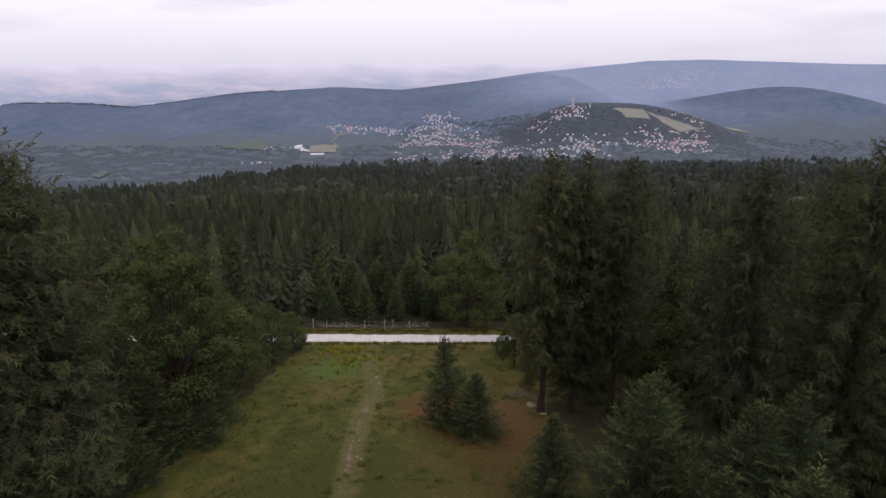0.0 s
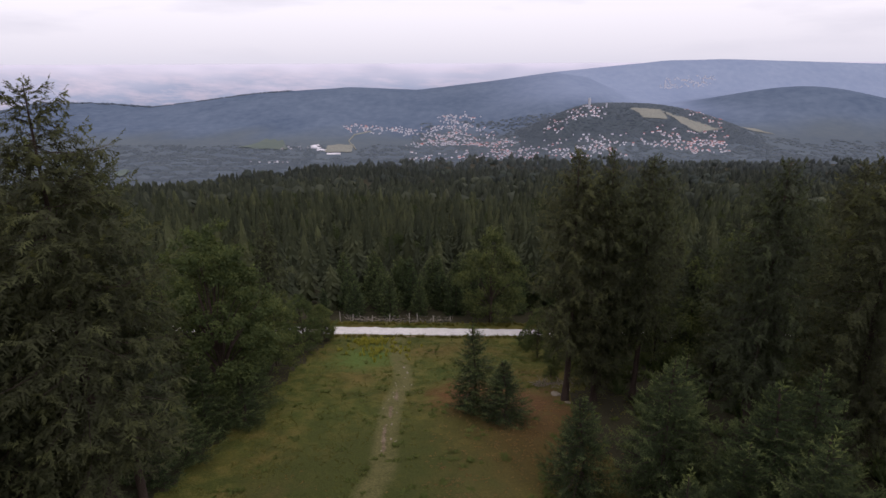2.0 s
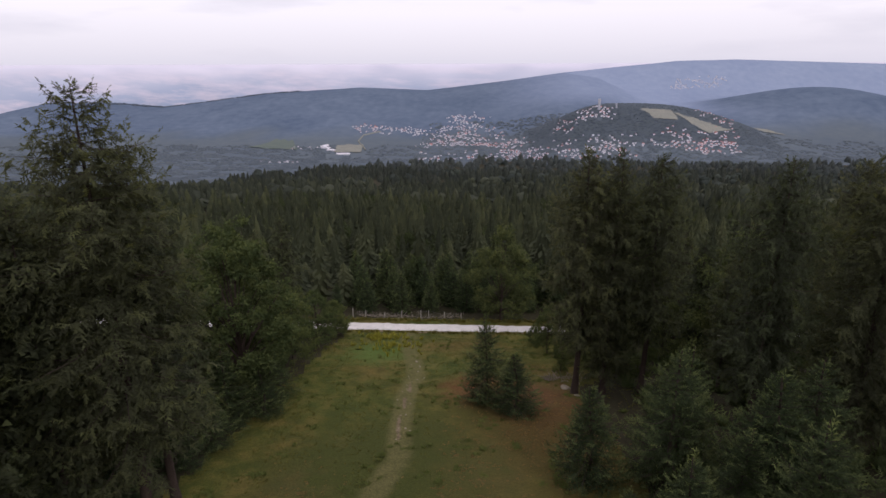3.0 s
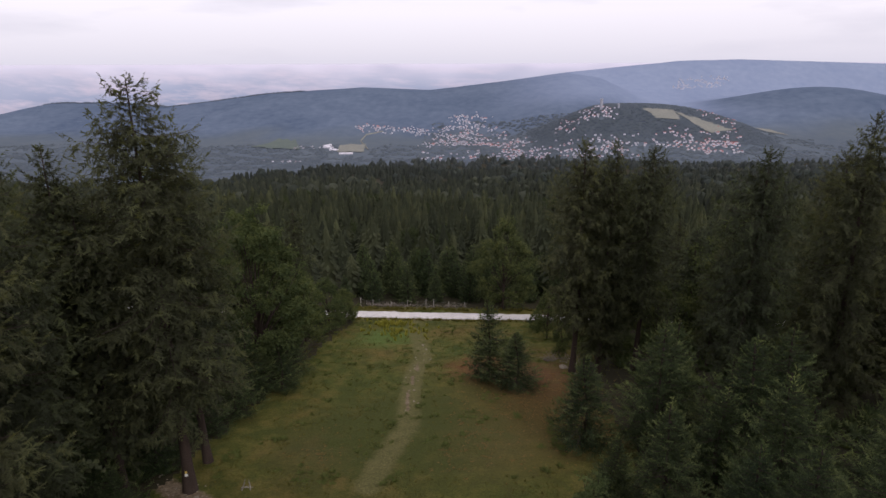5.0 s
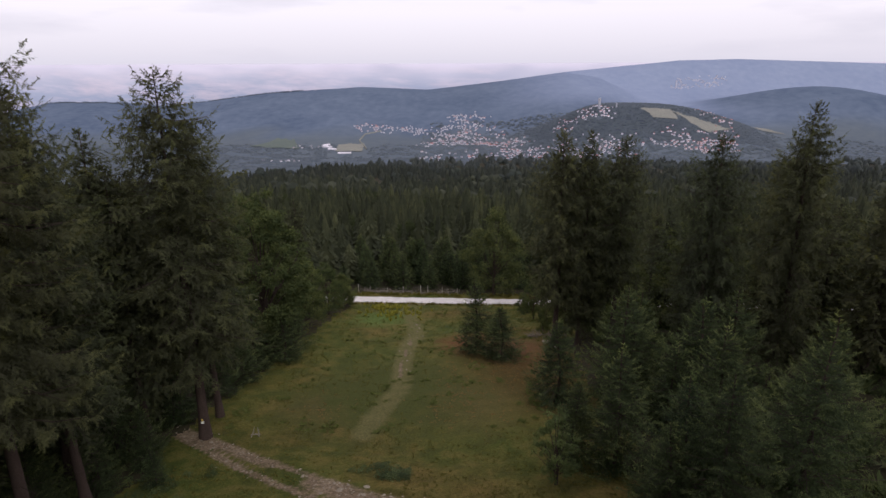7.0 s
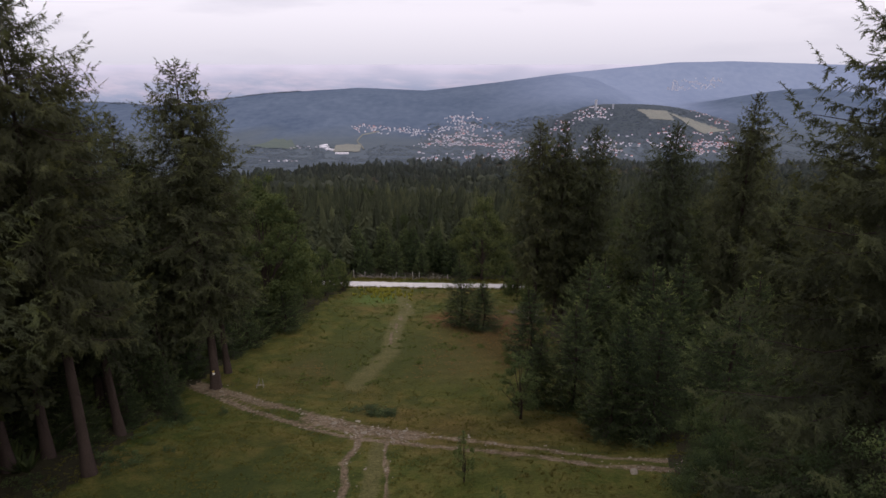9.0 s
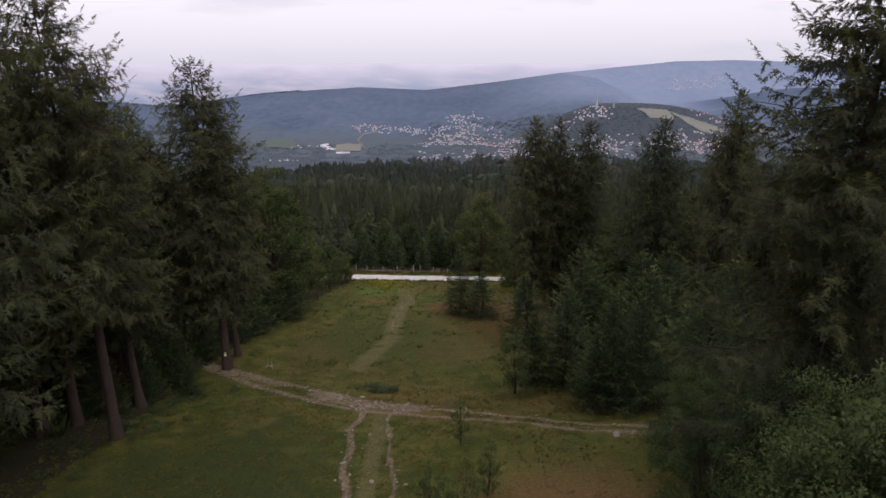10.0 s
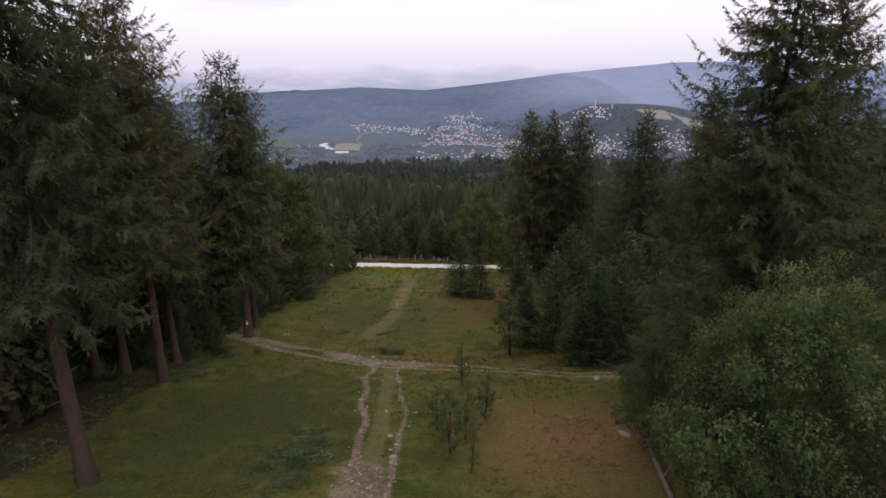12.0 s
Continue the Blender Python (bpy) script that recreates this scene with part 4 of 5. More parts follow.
s = spread(1050, 100, 270, 43, 91, 0.65)
s = s[(s[:, 1] > 97) & ~((s[:, 0] > -24) & (s[:, 0] < 14) & (s[:, 1] < 116))]
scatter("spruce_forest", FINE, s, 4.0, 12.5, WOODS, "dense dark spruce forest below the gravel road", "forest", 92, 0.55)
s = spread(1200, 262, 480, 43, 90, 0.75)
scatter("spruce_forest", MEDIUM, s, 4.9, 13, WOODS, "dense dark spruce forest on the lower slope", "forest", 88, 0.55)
# outward bands, each in a needle colour painted hazier than the last
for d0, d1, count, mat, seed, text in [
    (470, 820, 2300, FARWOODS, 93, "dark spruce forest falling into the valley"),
    (780, 1200, 2700, HAZEWOODS, 193, "hazy spruce forest on the valley slope"),
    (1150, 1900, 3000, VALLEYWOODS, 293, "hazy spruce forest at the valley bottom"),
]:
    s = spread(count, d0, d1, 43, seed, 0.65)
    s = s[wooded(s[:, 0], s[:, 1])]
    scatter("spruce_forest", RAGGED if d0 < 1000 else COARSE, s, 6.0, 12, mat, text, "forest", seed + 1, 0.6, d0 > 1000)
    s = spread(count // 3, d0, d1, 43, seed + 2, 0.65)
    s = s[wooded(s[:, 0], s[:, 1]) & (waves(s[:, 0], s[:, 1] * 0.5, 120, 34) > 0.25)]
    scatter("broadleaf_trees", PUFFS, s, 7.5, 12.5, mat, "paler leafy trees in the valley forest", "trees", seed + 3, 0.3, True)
s = spread(170, 115, 520, 42, 99, 0.7)
s = s[s[:, 1] > 104]
scatter("broadleaf_trees", CROWNS, s, 3.6, 12, MIXED, "lighter green broad-leaved trees among the spruces", "trees", 95)

# young trees in front of the forest, seen singly
rs = np.random.RandomState(15)
for k in range(50):
    x, y = -26 + 42 * ((k * 7) % 50 + rs.uniform(0, 1)) / 50, 96 + 20 * (k + rs.uniform(0, 4)) / 53
    if 1 < x < 8 and y < 98:
        continue
    plant("young_spruce", SMALLFAR[k % 2], x, y, at(x, y) + rs.uniform(5.5, 8.5) + 0.16 * (y - 96), "young dark green spruce beyond the gravel road", "spruce", "young spruces beyond the road", rs.uniform(0, 360), rs.uniform(0.85, 1.1))



# ---- valley, town and hills ----
def inside(x, y, quad):
    """Whether points lie in a convex four-sided plot, either way round."""
    side = [(bx - ax) * (y - ay) - (by - ay) * (x - ax) for (ax, ay), (bx, by) in zip(quad, quad[1:] + quad[:1])]
    return np.all([q > 0 for q in side], 0) | np.all([q < 0 for q in side], 0)


def blend(quad, u, v):
    (ax, ay), (bx, by), (cx, cy), (dx, dy) = quad
    return ((1 - u) * (1 - v) * ax + u * (1 - v) * bx + u * v * cx + (1 - u) * v * dx, (1 - u) * (1 - v) * ay + u * (1 - v) * by + u * v * cy + (1 - u) * v * dy)


FIELDS = [
    ([(600, 2144), (704, 2134), (706, 2046), (624, 2054)], "mown hay field on the town's hill"),
    ([(700, 2121), (780, 2067), (877, 2017), (769, 1955)], "mown hay field on the town's hill"),
    ([(1122, 2437), (1174, 2416), (1209, 2329), (1113, 2360)], "pale hay field beside the last houses"),
    ([(-783, 2103), (-765, 2370), (-685, 2343), (-585, 2046)], "green pasture on the valley floor"),
    ([(-450, 2009), (-483, 2212), (-391, 2247), (-358, 2003)], "pale sports ground on the valley floor"),
    ([(-678, 1138), (-725, 1273), (-681, 1215), (-634, 1091)], "small green pasture between woods"),
]
for q, (quad, text) in enumerate(FIELDS):
    u, v = np.meshgrid(np.linspace(0, 1, 12), np.linspace(0, 1, 12))
    u = u + 0.05 * waves(u * 9 + q, v * 9, 4, 40 + q)
    x, y = blend(quad, u, v)
    vs = np.stack([x, y, land(x, y) + 2.5], -1).reshape(-1, 3)
    fs = [(a * 12 + b, a * 12 + b + 1, a * 12 + b + 13, a * 12 + b + 12) for a in range(11) for b in range(11)]
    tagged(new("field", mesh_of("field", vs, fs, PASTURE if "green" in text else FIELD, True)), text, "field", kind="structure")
ribbon("valley_road", [(-360, 2490), (-420, 2430), (-425, 2330), (-385, 2200), (-350, 2050)], [6, 6, 6, 6, 6], FIELD, 3.0, "pale curving road up to the town", "road", 16, 0.05, 12)


def gable_house(roof):
    """Meshes of a house: plastered walls with window and door openings let in, and a pitched roof with eaves."""
    L, W, E, R = 6.0, 4.8, 6.4, 9.0
    wall = [(-L, -W, -3), (L, -W, -3), (L, W, -3), (-L, W, -3), (-L, -W, E), (L, -W, E), (L, W, E), (-L, W, E), (-L, 0, R - 0.3), (L, 0, R - 0.3)]
    wf = [(0, 1, 5), (0, 5, 4), (2, 3, 7), (2, 7, 6), (1, 2, 6), (1, 6, 5), (3, 0, 4), (3, 4, 7), (5, 6, 9), (7, 4, 8)]
    l, w, e = L + 0.7, W + 0.8, E - 0.65
    rf = [(-l, -w, e), (l, -w, e), (l, 0, R), (-l, 0, R), (-l, w, e), (l, w, e)]
    rv = rf + [(x, y, z + 0.35) for x, y, z in rf]
    ff = [(6, 7, 8), (6, 8, 9), (9, 8, 11), (9, 11, 10), (1, 0, 3), (1, 3, 2), (2, 3, 4), (2, 4, 5), (0, 1, 7), (0, 7, 6), (5, 4, 10), (5, 10, 11), (1, 2, 8), (1, 8, 7), (2, 5, 11), (2, 11, 8), (3, 0, 6), (3, 6, 9), (4, 3, 9), (4, 9, 10)]
    pane = []
    for sx in (-3.0, 3.0):
        for z in (3.2,):
            v = [(sx - 0.8, -W - 0.06, z), (sx + 0.8, -W - 0.06, z), (sx + 0.8, -W - 0.06, z + 1.6), (sx - 0.8, -W - 0.06, z + 1.6)]
            v += [(x, -W + 0.05, zz) for x, _, zz in v]
            pane.append((v, [(0, 1, 2), (0, 2, 3), (4, 6, 5), (4, 7, 6), (0, 4, 5), (0, 5, 1), (3, 2, 6), (3, 6, 7)]))
    chimney = joined([([(x, y, z) for z in (R - 2, R + 0.9) for x, y in ((2.0, 0.6), (2.9, 0.6), (2.9, 1.5), (2.0, 1.5))], [(0, 1, 5), (0, 5, 4), (1, 2, 6), (1, 6, 5), (2, 3, 7), (2, 7, 6), (3, 0, 4), (3, 4, 7), (4, 5, 6), (4, 6, 7)])])
    return mesh_of("wall", wall, wf, PALEWALL), mesh_of("roof", rv, ff, roof), [mesh_of("window", v, f, PANE) for v, f in pane[:2]], mesh_of("chimney", *chimney, BROWNROOF)


HOUSES = {"red": gable_house(REDROOF), "grey": gable_house(DARKROOF), "brown": gable_house(BROWNROOF)}
TEXT = {"red": "white plastered house with red tiled roof", "grey": "white plastered house with grey slate roof", "brown": "white plastered house with brown tiled roof"}
rh = np.random.RandomState(77)
plots, packed = [], []


def house(x, y, colour, size):
    wall, roof, panes, chimney = HOUSES[colour]
    ob = tagged(new("house"), TEXT[colour], "house", "houses of the town")
    ob.matrix_basis = pose(x, y, at(x, y), 0, 0, rh.choice([0, 90, 25, 65, -20]) + rh.uniform(-12, 12)) @ Matrix.Diagonal((size * rh.uniform(0.85, 1.4), size, size * rh.uniform(0.85, 1.1), 1))
    under(new("wall", wall), ob)
    under(new("roof", roof), ob)
    for p in panes:
        under(new("window", p), ob)
    under(new("chimney", chimney), ob)


# quarters of the town: four corners, houses, share of red and of grey roofs
for quad, count, red, grey in [
    ([(-476, 2590), (-380, 2561), (-366, 2516), (-444, 2483)], 12, 0.8, 0.0), ([(-372, 2545), (-142, 2531), (-143, 2468), (-355, 2483)], 24, 0.15, 0.3),
    ([(-171, 2185), (-71, 2730), (75, 2672), (-10, 2184)], 92, 0.2, 0.4), ([(-10, 2184), (74, 2636), (234, 2136), (122, 2154)], 46, 0.45, 0.3), ([(-165, 1998), (76, 2012), (77, 1640), (-134, 1640)], 16, 0.1, 0.4),
    ([(87, 1680), (128, 2087), (328, 1955), (293, 1746)], 40, 0.35, 0.3), ([(293, 1746), (327, 1945), (531, 1933), (471, 1748)], 36, 0.3, 0.4), ([(284, 2032), (336, 2213), (484, 2199), (507, 2076)], 26, 0.3, 0.4),
    ([(778, 2091), (1007, 2584), (1089, 2438), (880, 2050)], 36, 0.85, 0.1), ([(526, 1865), (614, 1947), (852, 1979), (770, 1770)], 30, 0.45, 0.3), ([(680, 1790), (700, 1907), (866, 1990), (777, 1775)], 22, 0.9, 0.0),
    ([(1130, 3525), (1180, 3580), (1480, 3600), (1420, 3545)], 36, 0.0, 0.4), ([(-640, 2080), (-600, 2150), (-520, 2130), (-540, 2080)], 4, 0.0, 0.5), ([(-560, 1560), (-520, 1600), (-430, 1590), (-450, 1560)], 3, 0, 0.5),
]:
    made = tries = 0
    count, extra = round(0.7 * count), round(2.0 * count)
    while made < count and tries < 1500:
        tries += 1
        x, y = blend(quad, rh.uniform(), rh.uniform())
        x, y = x + rh.normal(0, 14), y + rh.normal(0, 24)
        if any((x - a) ** 2 + (y - b) ** 2 < 10 ** 2 for a, b in plots) or waves(x, y, 90, 41) < -0.45:
            continue
        plots.append((x, y))
        k = rh.uniform()
        house(x, y, "red" if k < red else "grey" if k < red + grey else "brown", rh.uniform(0.42, 0.62))
        made += 1
    tries = 0
    while made < count + extra and tries < 2500:
        tries += 1
        x, y = blend(quad, rh.uniform(), rh.uniform())
        x, y = x + rh.normal(0, 14), y + rh.normal(0, 24)
        if any((x - a) ** 2 + (y - b) ** 2 < 7.5 ** 2 for a, b in plots) or waves(x, y, 90, 41) < -0.2:
            continue
        plots.append((x, y))
        packed.append((x, y, rh.uniform() < red))
        made += 1


def packed_houses():
    """The houses too many to tell apart, as one mesh."""
    vs, fs, slots, n = [], [], [], 0
    for x, y, red in packed:
        a, q, z = rh.uniform(0, 3.14), rh.uniform(0.38, 0.56), at(x, y)
        for me, slot in ((HOUSES["red"][0], 0), (HOUSES["red"][1], 1 if red else 2)):
            co = np.array([v.co for v in me.vertices]) * q
            vs.append(np.stack([x + co[:, 0] * math.cos(a) - co[:, 1] * math.sin(a), y + co[:, 0] * math.sin(a) + co[:, 1] * math.cos(a), z + co[:, 2]], -1))
            f = np.array([p.vertices[:] for p in me.polygons]) + n
            fs.append(f)
            slots += [slot] * len(f)
            n += len(co)
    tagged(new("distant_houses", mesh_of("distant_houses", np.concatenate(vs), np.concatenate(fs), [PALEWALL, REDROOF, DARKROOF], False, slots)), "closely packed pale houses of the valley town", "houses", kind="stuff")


packed_houses()


def hall(x, y, turn, length, width, height):
    """A long pale hall with a shallow roof."""
    l, w, h = length / 2, width / 2, height
    v = [(-l, -w, -3), (l, -w, -3), (l, w, -3), (-l, w, -3), (-l, -w, h), (l, -w, h), (l, w, h), (-l, w, h), (-l, 0, h + 1.2), (l, 0, h + 1.2)]
    ob = tagged(new("hall"), "long pale hall beside the sports ground", "building", "halls in the valley")
    ob.matrix_basis = pose(x, y, at(x, y), 0, 0, turn)
    under(new("wall", mesh_of("wall", v, [(0, 1, 5), (0, 5, 4), (2, 3, 7), (2, 7, 6), (1, 2, 6), (1, 6, 5), (3, 0, 4), (3, 4, 7), (5, 6, 9), (7, 4, 8)], PALEWALL)), ob)
    r = [(-l - 0.5, -w - 0.6, h - 0.1), (l + 0.5, -w - 0.6, h - 0.1), (l + 0.5, 0, h + 1.5), (-l - 0.5, 0, h + 1.5), (-l - 0.5, w + 0.6, h - 0.1), (l + 0.5, w + 0.6, h - 0.1)]
    under(new("roof", mesh_of("roof", r, [(0, 1, 2, 3), (3, 2, 5, 4)], PALEWALL)), ob)


for x, y, turn, length, width, height in [(-505, 2120, -35, 36, 16, 5), (-470, 2050, -30, 30, 15, 5), (-410, 1960, 5, 44, 12, 4), (-520, 2170, 60, 30, 16, 6)]:
    hall(x, y, turn, length, width, height)


def castle_tower(x, y, width, height):
    """A ruined stone keep with a broken parapet."""
    ob = tagged(new("castle_tower"), "tall pale stone tower of a castle ruin", "tower")
    ob.matrix_basis = pose(x, y, at(x, y))
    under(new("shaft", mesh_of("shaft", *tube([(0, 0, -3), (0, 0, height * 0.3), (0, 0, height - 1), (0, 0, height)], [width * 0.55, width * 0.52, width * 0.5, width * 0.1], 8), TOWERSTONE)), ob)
    for k in range(8):
        if k in (2, 5):
            continue
        a = 6.283 * k / 8
        v = [(dx, dy, dz) for dz in (-1.2, 2.2) for dx, dy in ((-0.9, -0.6), (0.9, -0.6), (0.9, 0.6), (-0.9, 0.6))]
        m = under(new("merlon", mesh_of("merlon", v, [(0, 1, 5, 4), (1, 2, 6, 5), (2, 3, 7, 6), (3, 0, 4, 7), (4, 5, 6, 7)], TOWERSTONE)), ob)
        m.matrix_basis = pose(0.45 * width * math.cos(a), 0.45 * width * math.sin(a), height, 0, 0, math.degrees(a) + 90)


castle_tower(462, 2160, 9, 36)
castle_tower(520, 2150, 6, 15)

rv = np.random.RandomState(17)
s = np.stack([rv.uniform(-1700, 1700, 22000), rv.uniform(560, 2620, 22000)], -1)
s = np.concatenate([s, np.stack([rv.uniform(230, 980, 6500), rv.uniform(1880, 2420, 6500)], -1)])
clear = waves(s[:, 0], s[:, 1] * 0.6, 150, 18) > -0.4 - 1.6 * (np.abs(s[:, 0] - 560) < 480)
clear &= ~wooded(s[:, 0], s[:, 1])
for quad, _ in FIELDS:
    clear &= ~inside(s[:, 0], s[:, 1], quad)
pa = np.array(plots)
clear &= np.array([((pa - p) ** 2).sum(1).min() > 9 ** 2 for p in s])
clear &= (s[:, 1] < 2480) | (s[:, 0] < 500)
clear &= (s[:, 1] < 2200 + 90 * waves(s[:, 0], s[:, 1], 160, 28)) | ((s[:, 0] > -180) & (s[:, 0] < 1000))
clear &= ~((np.abs(s[:, 0] + 400) < 60) & (s[:, 1] > 1880))
s = s[clear]
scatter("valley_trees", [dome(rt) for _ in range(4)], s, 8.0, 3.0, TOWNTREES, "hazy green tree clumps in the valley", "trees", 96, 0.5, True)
s = np.stack([rv.uniform(-2900, -900, 420), rv.uniform(3240, 3320, 420)], -1)
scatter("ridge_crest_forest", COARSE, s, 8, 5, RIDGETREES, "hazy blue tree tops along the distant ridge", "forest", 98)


# ---- meadow growth and small things ----
def tuft(blades, lean, rng, wide=0.16):
    vs, fs = [], []
    for k in range(blades):
        a, b = rng.uniform(0, 6.283), rng.uniform(0.3, 1) * lean
        d, e = np.array((math.cos(a), math.sin(a), 0)), np.array((-math.sin(a), math.cos(a), 0)) * wide
        p = d * rng.uniform(0, 0.5)
        vs += [p - e, p + e, p + d * b + (0, 0, rng.uniform(0.6, 1.1))]
        fs.append((3 * k, 3 * k + 1, 3 * k + 2))
    return np.array(vs, float), np.array(fs)


def worn(x, y):
    return np.max([wear(x, y, line, width) for line, width in EARTHEN], 0)


TUFTS = [tuft(9, 0.7, rt) for _ in range(4)]
HERBS = [leafy(k, 110, 1.5) for k in (211, 212, 213)]
LEAFY = [tuft(24, 1.2, rt, 0.17) for _ in range(4)]
rg = np.random.RandomState(23)


def rusty(x, y):
    """Share of dry reddish growth at a spot of the meadow."""
    return np.max([smooth((outer - np.hypot(x - cx, 0.75 * (y - cy)) + 1.5 * waves(x, y, 3, 35)) / (outer - inner)) for cx, cy, inner, outer, c in GROWTH_AND_SHADE if c[0] > 1.2 * c[1]], 0)


s = np.stack([rg.uniform(-24, 20, 30000), rg.uniform(-14, 83.5, 30000)], -1)
s[:9000, 1] = rg.uniform(-14, 20, 9000)
beaten = np.max([wear(s[:, 0], s[:, 1], line, width) for line, width in TRODDEN], 0)
s = s[(worn(s[:, 0], s[:, 1]) < 0.22) & (beaten < 0.3) & (waves(s[:, 0], s[:, 1], 5, 31) + waves(s[:, 0], s[:, 1], 1.3, 36) > -0.1)]
dry = rusty(s[:, 0], s[:, 1])
red = dry > rg.uniform(0.15, 0.9, len(s))
scatter("grass", TUFTS, s[~red & (dry < 0.2)], 0.17, 0.085, GRASS, "long green and straw-coloured meadow grass", "grass", 101, 0.5)
scatter("rusty_grass", TUFTS, s[red], 0.20, 0.055, RUSTGRASS, "dry reddish-brown grass in patches of the meadow", "grass", 108, 0.5)
s = np.stack([rg.uniform(-22, 14, 900), rg.uniform(28, 82, 900)], -1)
s = s[(worn(s[:, 0], s[:, 1]) < 0.1) & (waves(s[:, 0], s[:, 1], 9, 37) > 0.15)]
scatter("meadow_herbs", LEAFY, s, 0.36, 0.16, HERB, "low bright green herbs in patches of the meadow", "herbs", 109, 0.5)
s = np.concatenate([np.stack([rg.normal(-7.4, 0.8, 60), rg.normal(-5.5, 2.2, 60)], -1), np.stack([rg.normal(-21.5, 1.5, 60), rg.uniform(-8, 22, 60)], -1), np.stack([rg.normal(-6, 0.9, 22), rg.normal(20.8, 0.6, 22)], -1)])
s = s[worn(s[:, 0], s[:, 1]) < 0.2]
scatter("undergrowth", HERBS, s, 0.42, 0.34, SHRUB, "leafy green undergrowth beside the ruts and trees", "shrubs", 103)
s = np.concatenate([np.stack([rg.normal(-14.5, 1.6, 70), rg.normal(79.5, 1.0, 70)], -1), np.stack([rg.normal(-13, 3, 60), rg.normal(74, 2, 60)], -1)])
scatter("yellow_flowers", LEAFY, s, 0.28, 0.5, BLOOM, "yellow flowering herbs near the road", "flowers", 104)
s = np.stack([rg.uniform(-30, 30, 700), rg.choice([83.3, 88.6], 700) + rg.normal(0, 0.35, 700)], -1)
scatter("verge_grass", TUFTS, s, 0.4, 0.5, GRASS, "tall grass along the gravel road's verges", "grass", 105)
s = np.concatenate([np.stack([rg.uniform(-60, -25, 900), rg.uniform(-10, 80, 900)], -1), np.stack([rg.uniform(16, 60, 1100), rg.uniform(0, 82, 1100)], -1)])
scatter("forest_undergrowth", LEAFY, s, 0.9, 0.9, BROAD, "dark leafy undergrowth on the forest floor", "shrubs", 106)


def rock(seed):
    """A worn, uneven field stone."""
    rng = np.random.RandomState(seed)
    bm = bmesh.new()
    bmesh.ops.create_icosphere(bm, subdivisions=2, radius=1.0)
    k = [Vector(rng.normal(size=3)).normalized() for _ in range(7)]
    for v in bm.verts:
        for n in k:
            over = v.co.dot(n) - 0.62
            if over > 0:
                v.co -= n * over * 0.9
        v.co.z *= 0.6
    me = bpy.data.meshes.new("stone")
    bm.to_mesh(me)
    bm.free()
    me.materials.append(STONE)
    return me


ROCKS = [rock(k) for k in range(5)]
spots = []
for line, width, count in [(EARTHEN[0][0], 0.8, 40), (EARTHEN[1][0], 0.6, 30), (EARTHEN[2][0], 1.3, 55), (EARTHEN[4][0], 0.55, 34), (EARTHEN[5][0], 0.4, 18), (EARTHEN[7][0], 0.9, 16), ([(-8.4, 68), (-8.2, 60)], 0.8, 7)]:
    p = np.array(line)
    d = np.concatenate([[0], np.cumsum(np.hypot(*np.diff(p, axis=0).T))])
    for q in rg.uniform(0, d[-1], count):
        spots.append((np.interp(q, d, p[:, 0]) + rg.normal(0, width * 0.7), np.interp(q, d, p[:, 1]) + rg.normal(0, width * 0.7), min(0.26, 0.045 + rg.exponential(0.04))))
spots += [(9.4, 55.5, 0.5), (11.0, 57.0, 0.35), (10.2, 53.0, 0.3), (-3.2, -1.6, 0.16), (-4.0, 2.6, 0.18), (-2.9, -3.6, 0.12), (9.6, -2.2, 0.35)]
for x, y, size in spots:
    ob = tagged(new("stone", ROCKS[rg.randint(5)]), "pale grey field stone lying on the track", "stone", "stones on the tracks")
    ob.matrix_basis = pose(x, y, at(x, y) + size * 0.15, rg.uniform(-12, 12), rg.uniform(-12, 12), rg.uniform(0, 360)) @ Matrix.Diagonal((size * rg.uniform(0.9, 1.8), size, size * 0.6, 1))
pebbles = []
for line, width in EARTHEN[:7]:
    p = np.array(line)
    d = np.concatenate([[0], np.cumsum(np.hypot(*np.diff(p, axis=0).T))])
    q = rg.uniform(0, d[-1], int(d[-1] * (8 if width > 0.5 else 6) * width))
    pebbles.append(np.stack([np.interp(q, d, p[:, 0]) + rg.normal(0, width * 0.7, len(q)), np.interp(q, d, p[:, 1]) + rg.normal(0, width * 0.7, len(q))], -1))
scatter("pebbles", [(np.array([(1, 0, 0.4), (0, 0.8, 0.5), (-0.9, 0.1, 0.4), (0.1, -1, 0.5), (0, 0.1, 1)]), np.array([(0, 1, 4), (1, 2, 4), (2, 3, 4), (3, 0, 4)]))], np.concatenate(pebbles), 0.075, 0.06, EARTH, "small brown stones strewn over the dirt track", "stones", 107)


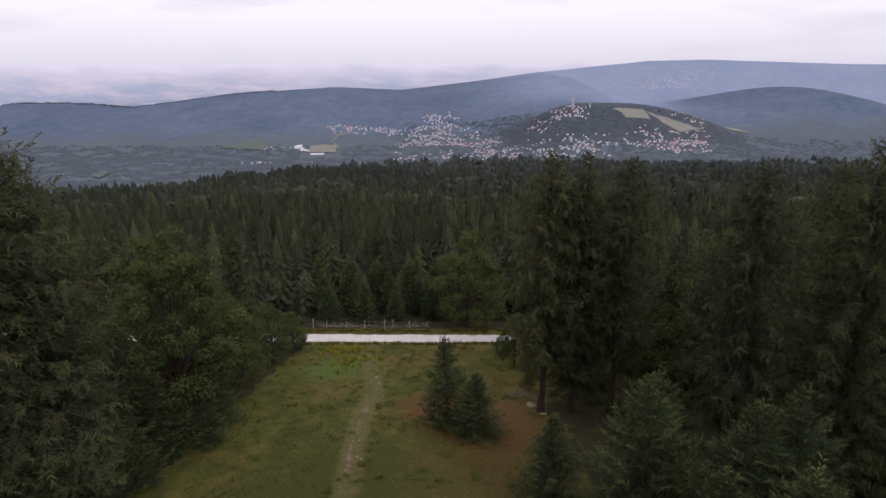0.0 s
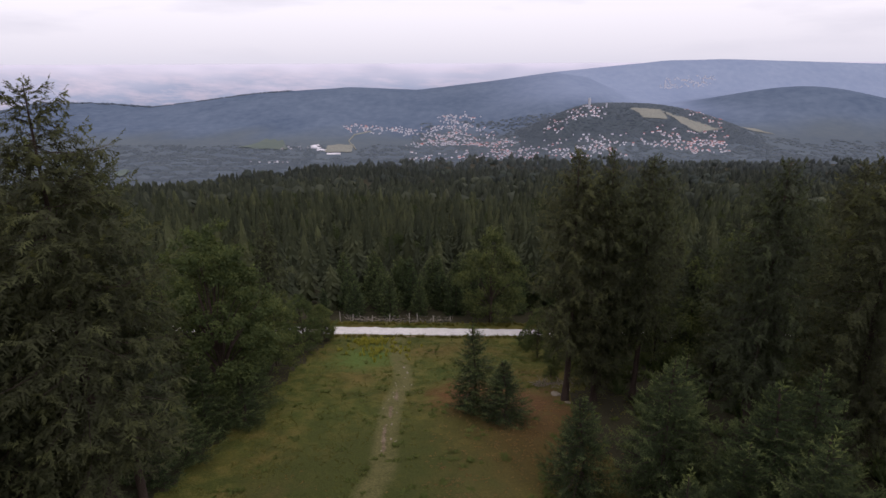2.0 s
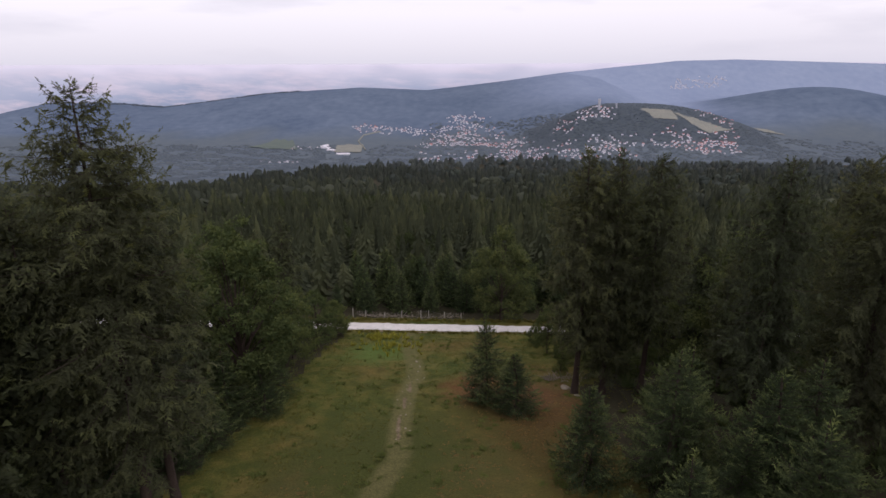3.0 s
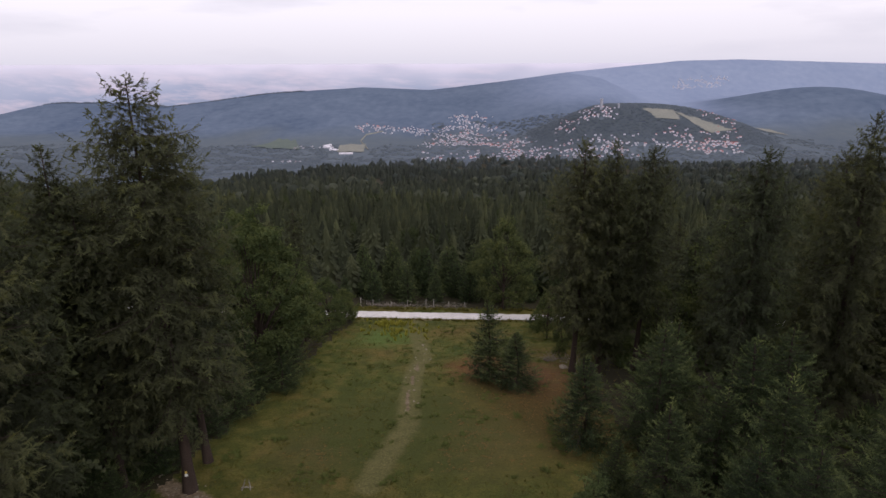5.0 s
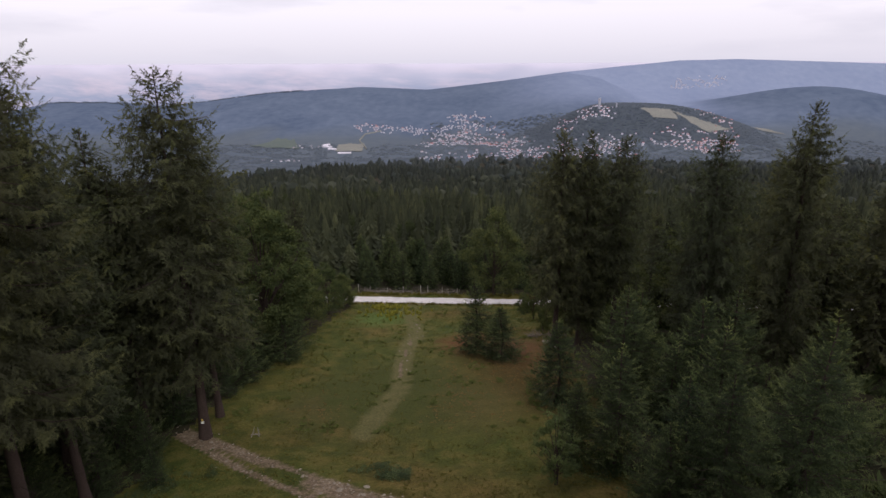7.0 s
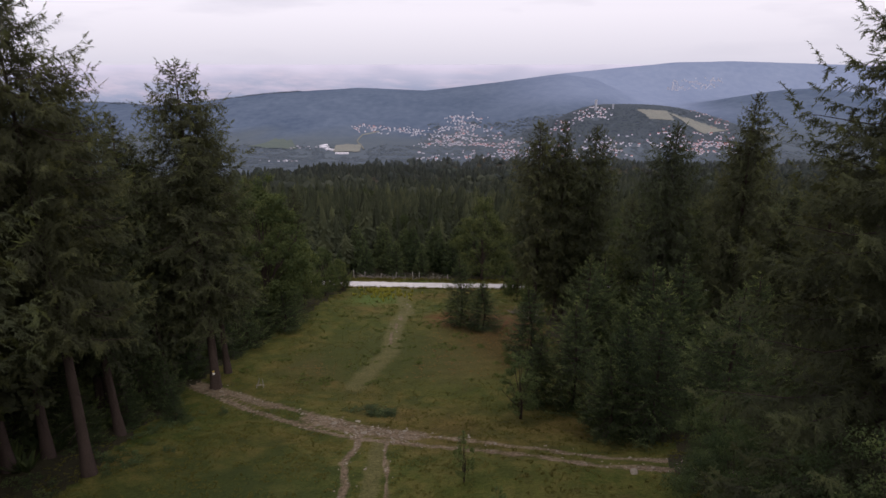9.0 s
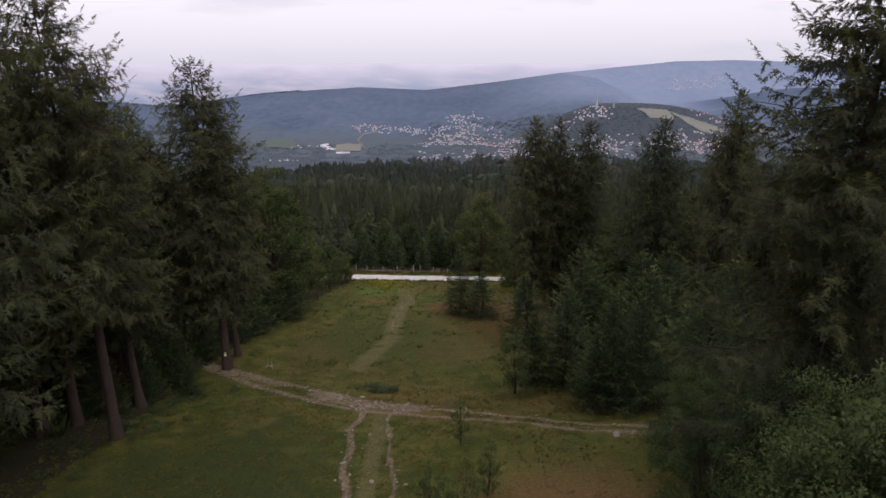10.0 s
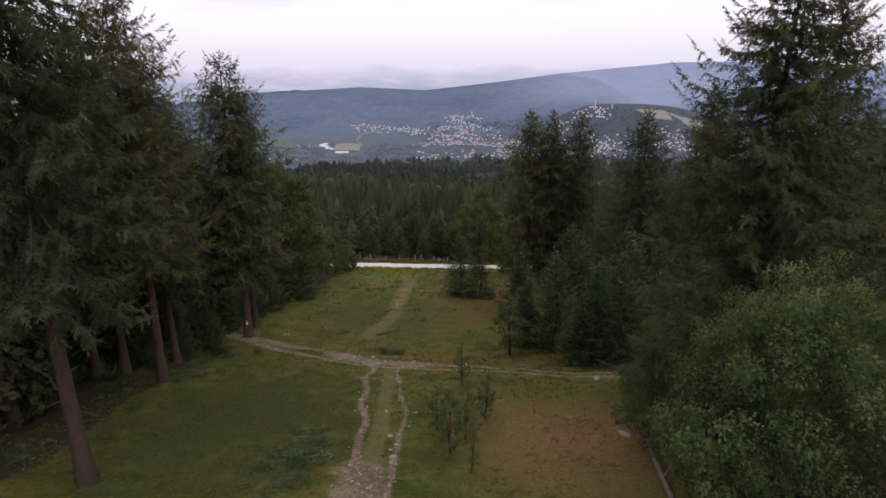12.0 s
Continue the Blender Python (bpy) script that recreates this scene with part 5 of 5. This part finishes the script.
def pasture_fence():
    """A row of weathered posts with two wires."""
    ob = tagged(new("fence"), "weathered wooden posts with wire beyond the road", "fence")
    xs = [-21.5, -19.3, -16.0, -13.0, -9.6, -8.2, -5.4, -2.5]
    ob.matrix_basis = pose(0, 0, 0)
    tops = []
    for k, x in enumerate(xs):
        y = 91.6 + 0.25 * math.sin(3 * k)
        h, lean = 1.45 + 0.35 * math.sin(5 * k + 1), 0.1 * math.sin(7 * k)
        g = at(x, y)
        under(new("post", mesh_of("post", *tube([(x, y, g - 0.3), (x + lean * 0.5, y, g + h * 0.5), (x + lean, y + 0.05, g + h), (x + lean, y + 0.05, g + h + 0.02)], [0.075, 0.07, 0.065, 0.02], 8), POSTWOOD, True)), ob)
        tops.append((x + lean, y, g, h))
    for level in (0.5, 0.85):
        line = []
        for (ax, ay, ag, ah), (bx, by, bg, bh) in zip(tops, tops[1:]):
            for t in (0, 0.5):
                line.append((ax + (bx - ax) * t, ay + (by - ay) * t - 0.1, (ag + ah * level) * (1 - t) + (bg + bh * level) * t - 0.12 * (t == 0.5)))
        line.append((tops[-1][0], tops[-1][1] - 0.1, tops[-1][2] + tops[-1][3] * level))
        under(new("wire", mesh_of("wire", *tube(line, [0.008] * len(line), 4), STEEL)), ob)


pasture_fence()


def brush_heap(x0, x1, y, count, seed, label):
    """A low heap of dry crossed branches."""
    rng = np.random.RandomState(seed)
    sticks = []
    for k in range(count):
        x, yy = rng.uniform(x0, x1), y + rng.normal(0, 0.6)
        a, l, rise = rng.uniform(0, 6.283), rng.uniform(0.5, 1.5), rng.uniform(-0.2, 0.7)
        g = at(x, yy) + rng.uniform(0.02, 0.35)
        p = np.array((x, yy, g))
        d = np.array((math.cos(a), math.sin(a) * 0.6, rise))
        sticks.append(tube([p, p + d * l * 0.5 + (0, 0, 0.06), p + d * l], [0.035, 0.026, 0.012], 4))
    tagged(new("brushwood", mesh_of("brushwood", *joined(sticks), GREYBARK)), label, "brushwood", kind="stuff")


brush_heap(-21, -2, 92.4, 130, 61, "dry crossed branches heaped along the fence")
brush_heap(7.5, 12, 58.5, 70, 62, "grey brushwood lying under the tall spruces")


def fallen_log(points, radii, label):
    ob = tagged(new("fallen_log"), label, "log")
    p = [(x, y, at(x, y) + z) for x, y, z in points]
    under(new("stem", mesh_of("stem", *tube(p, radii, 9), LOGBARK, True)), ob)
    for k, (i, d) in enumerate(((1, (0.5, 0.3, 0.5)), (2, (-0.5, 0.2, 0.6)))):
        q = np.array(p[i])
        under(new("branch_stub", mesh_of("branch_stub", *tube([q, q + d], [0.05, 0.015], 5), LOGBARK)), ob)


fallen_log([(9.3, -10.5, 0.12), (9.6, -8.2, 0.28), (9.9, -6.2, 0.5), (10.2, -4.0, 0.65)], [0.13, 0.12, 0.10, 0.04], "weathered reddish-brown fallen trunk under the willow bushes")
fallen_log([(10.4, -7.5, 0.12), (10.7, -5.5, 0.3), (10.0, -3.0, 0.3), (9.9, -2.6, 0.3)], [0.07, 0.06, 0.05, 0.02], "thin bare fallen stem under the willow bushes")


def leaning_sticks(x, y):
    """Two pale broken branches propped on end in the grass."""
    g = at(x, y)
    ob = tagged(new("broken_branch"), "two pale broken branches standing in the grass", "branch")
    ob.matrix_basis = pose(x, y, g)
    for p in ([(-0.35, 0, -0.1), (-0.1, 0.1, 0.5), (0.05, 0, 1.0)], [(0.3, 0.1, -0.1), (0.35, 0, 0.5), (0.3, 0, 0.95)], [(-0.3, 0.0, 0.25), (0.1, 0, 0.3), (0.5, 0.1, 0.22)]):
        under(new("stick", mesh_of("stick", *tube(p, [0.045, 0.04, 0.02], 6), POSTWOOD)), ob)


leaning_sticks(-17.95, 26.8)


def trail_marker(x, y, z):
    """Two small painted plates on a tree trunk."""
    ob = tagged(new("trail_marker"), "small white and yellow trail marker on a trunk", "sign")
    ob.matrix_basis = pose(x, y, z, 0, 0, 12)
    for dz, w, mat in ((0, 0.10, WHITEPAINT), (0.22, 0.07, YELLOWPAINT)):
        bm = bmesh.new()
        bmesh.ops.create_cube(bm, size=1.0, matrix=Matrix.Translation((0, 0, dz)) @ Matrix.Diagonal((2 * w, 0.03, 0.2, 1)))
        bmesh.ops.bevel(bm, geom=bm.edges[:], offset=0.008, segments=1, affect="EDGES")
        me = bpy.data.meshes.new("plate")
        bm.to_mesh(me)
        bm.free()
        me.materials.append(mat)
        under(new("plate", me), ob)


trail_marker(-21.75, 26.08, at(-21.9, 26.6) + 1.7)
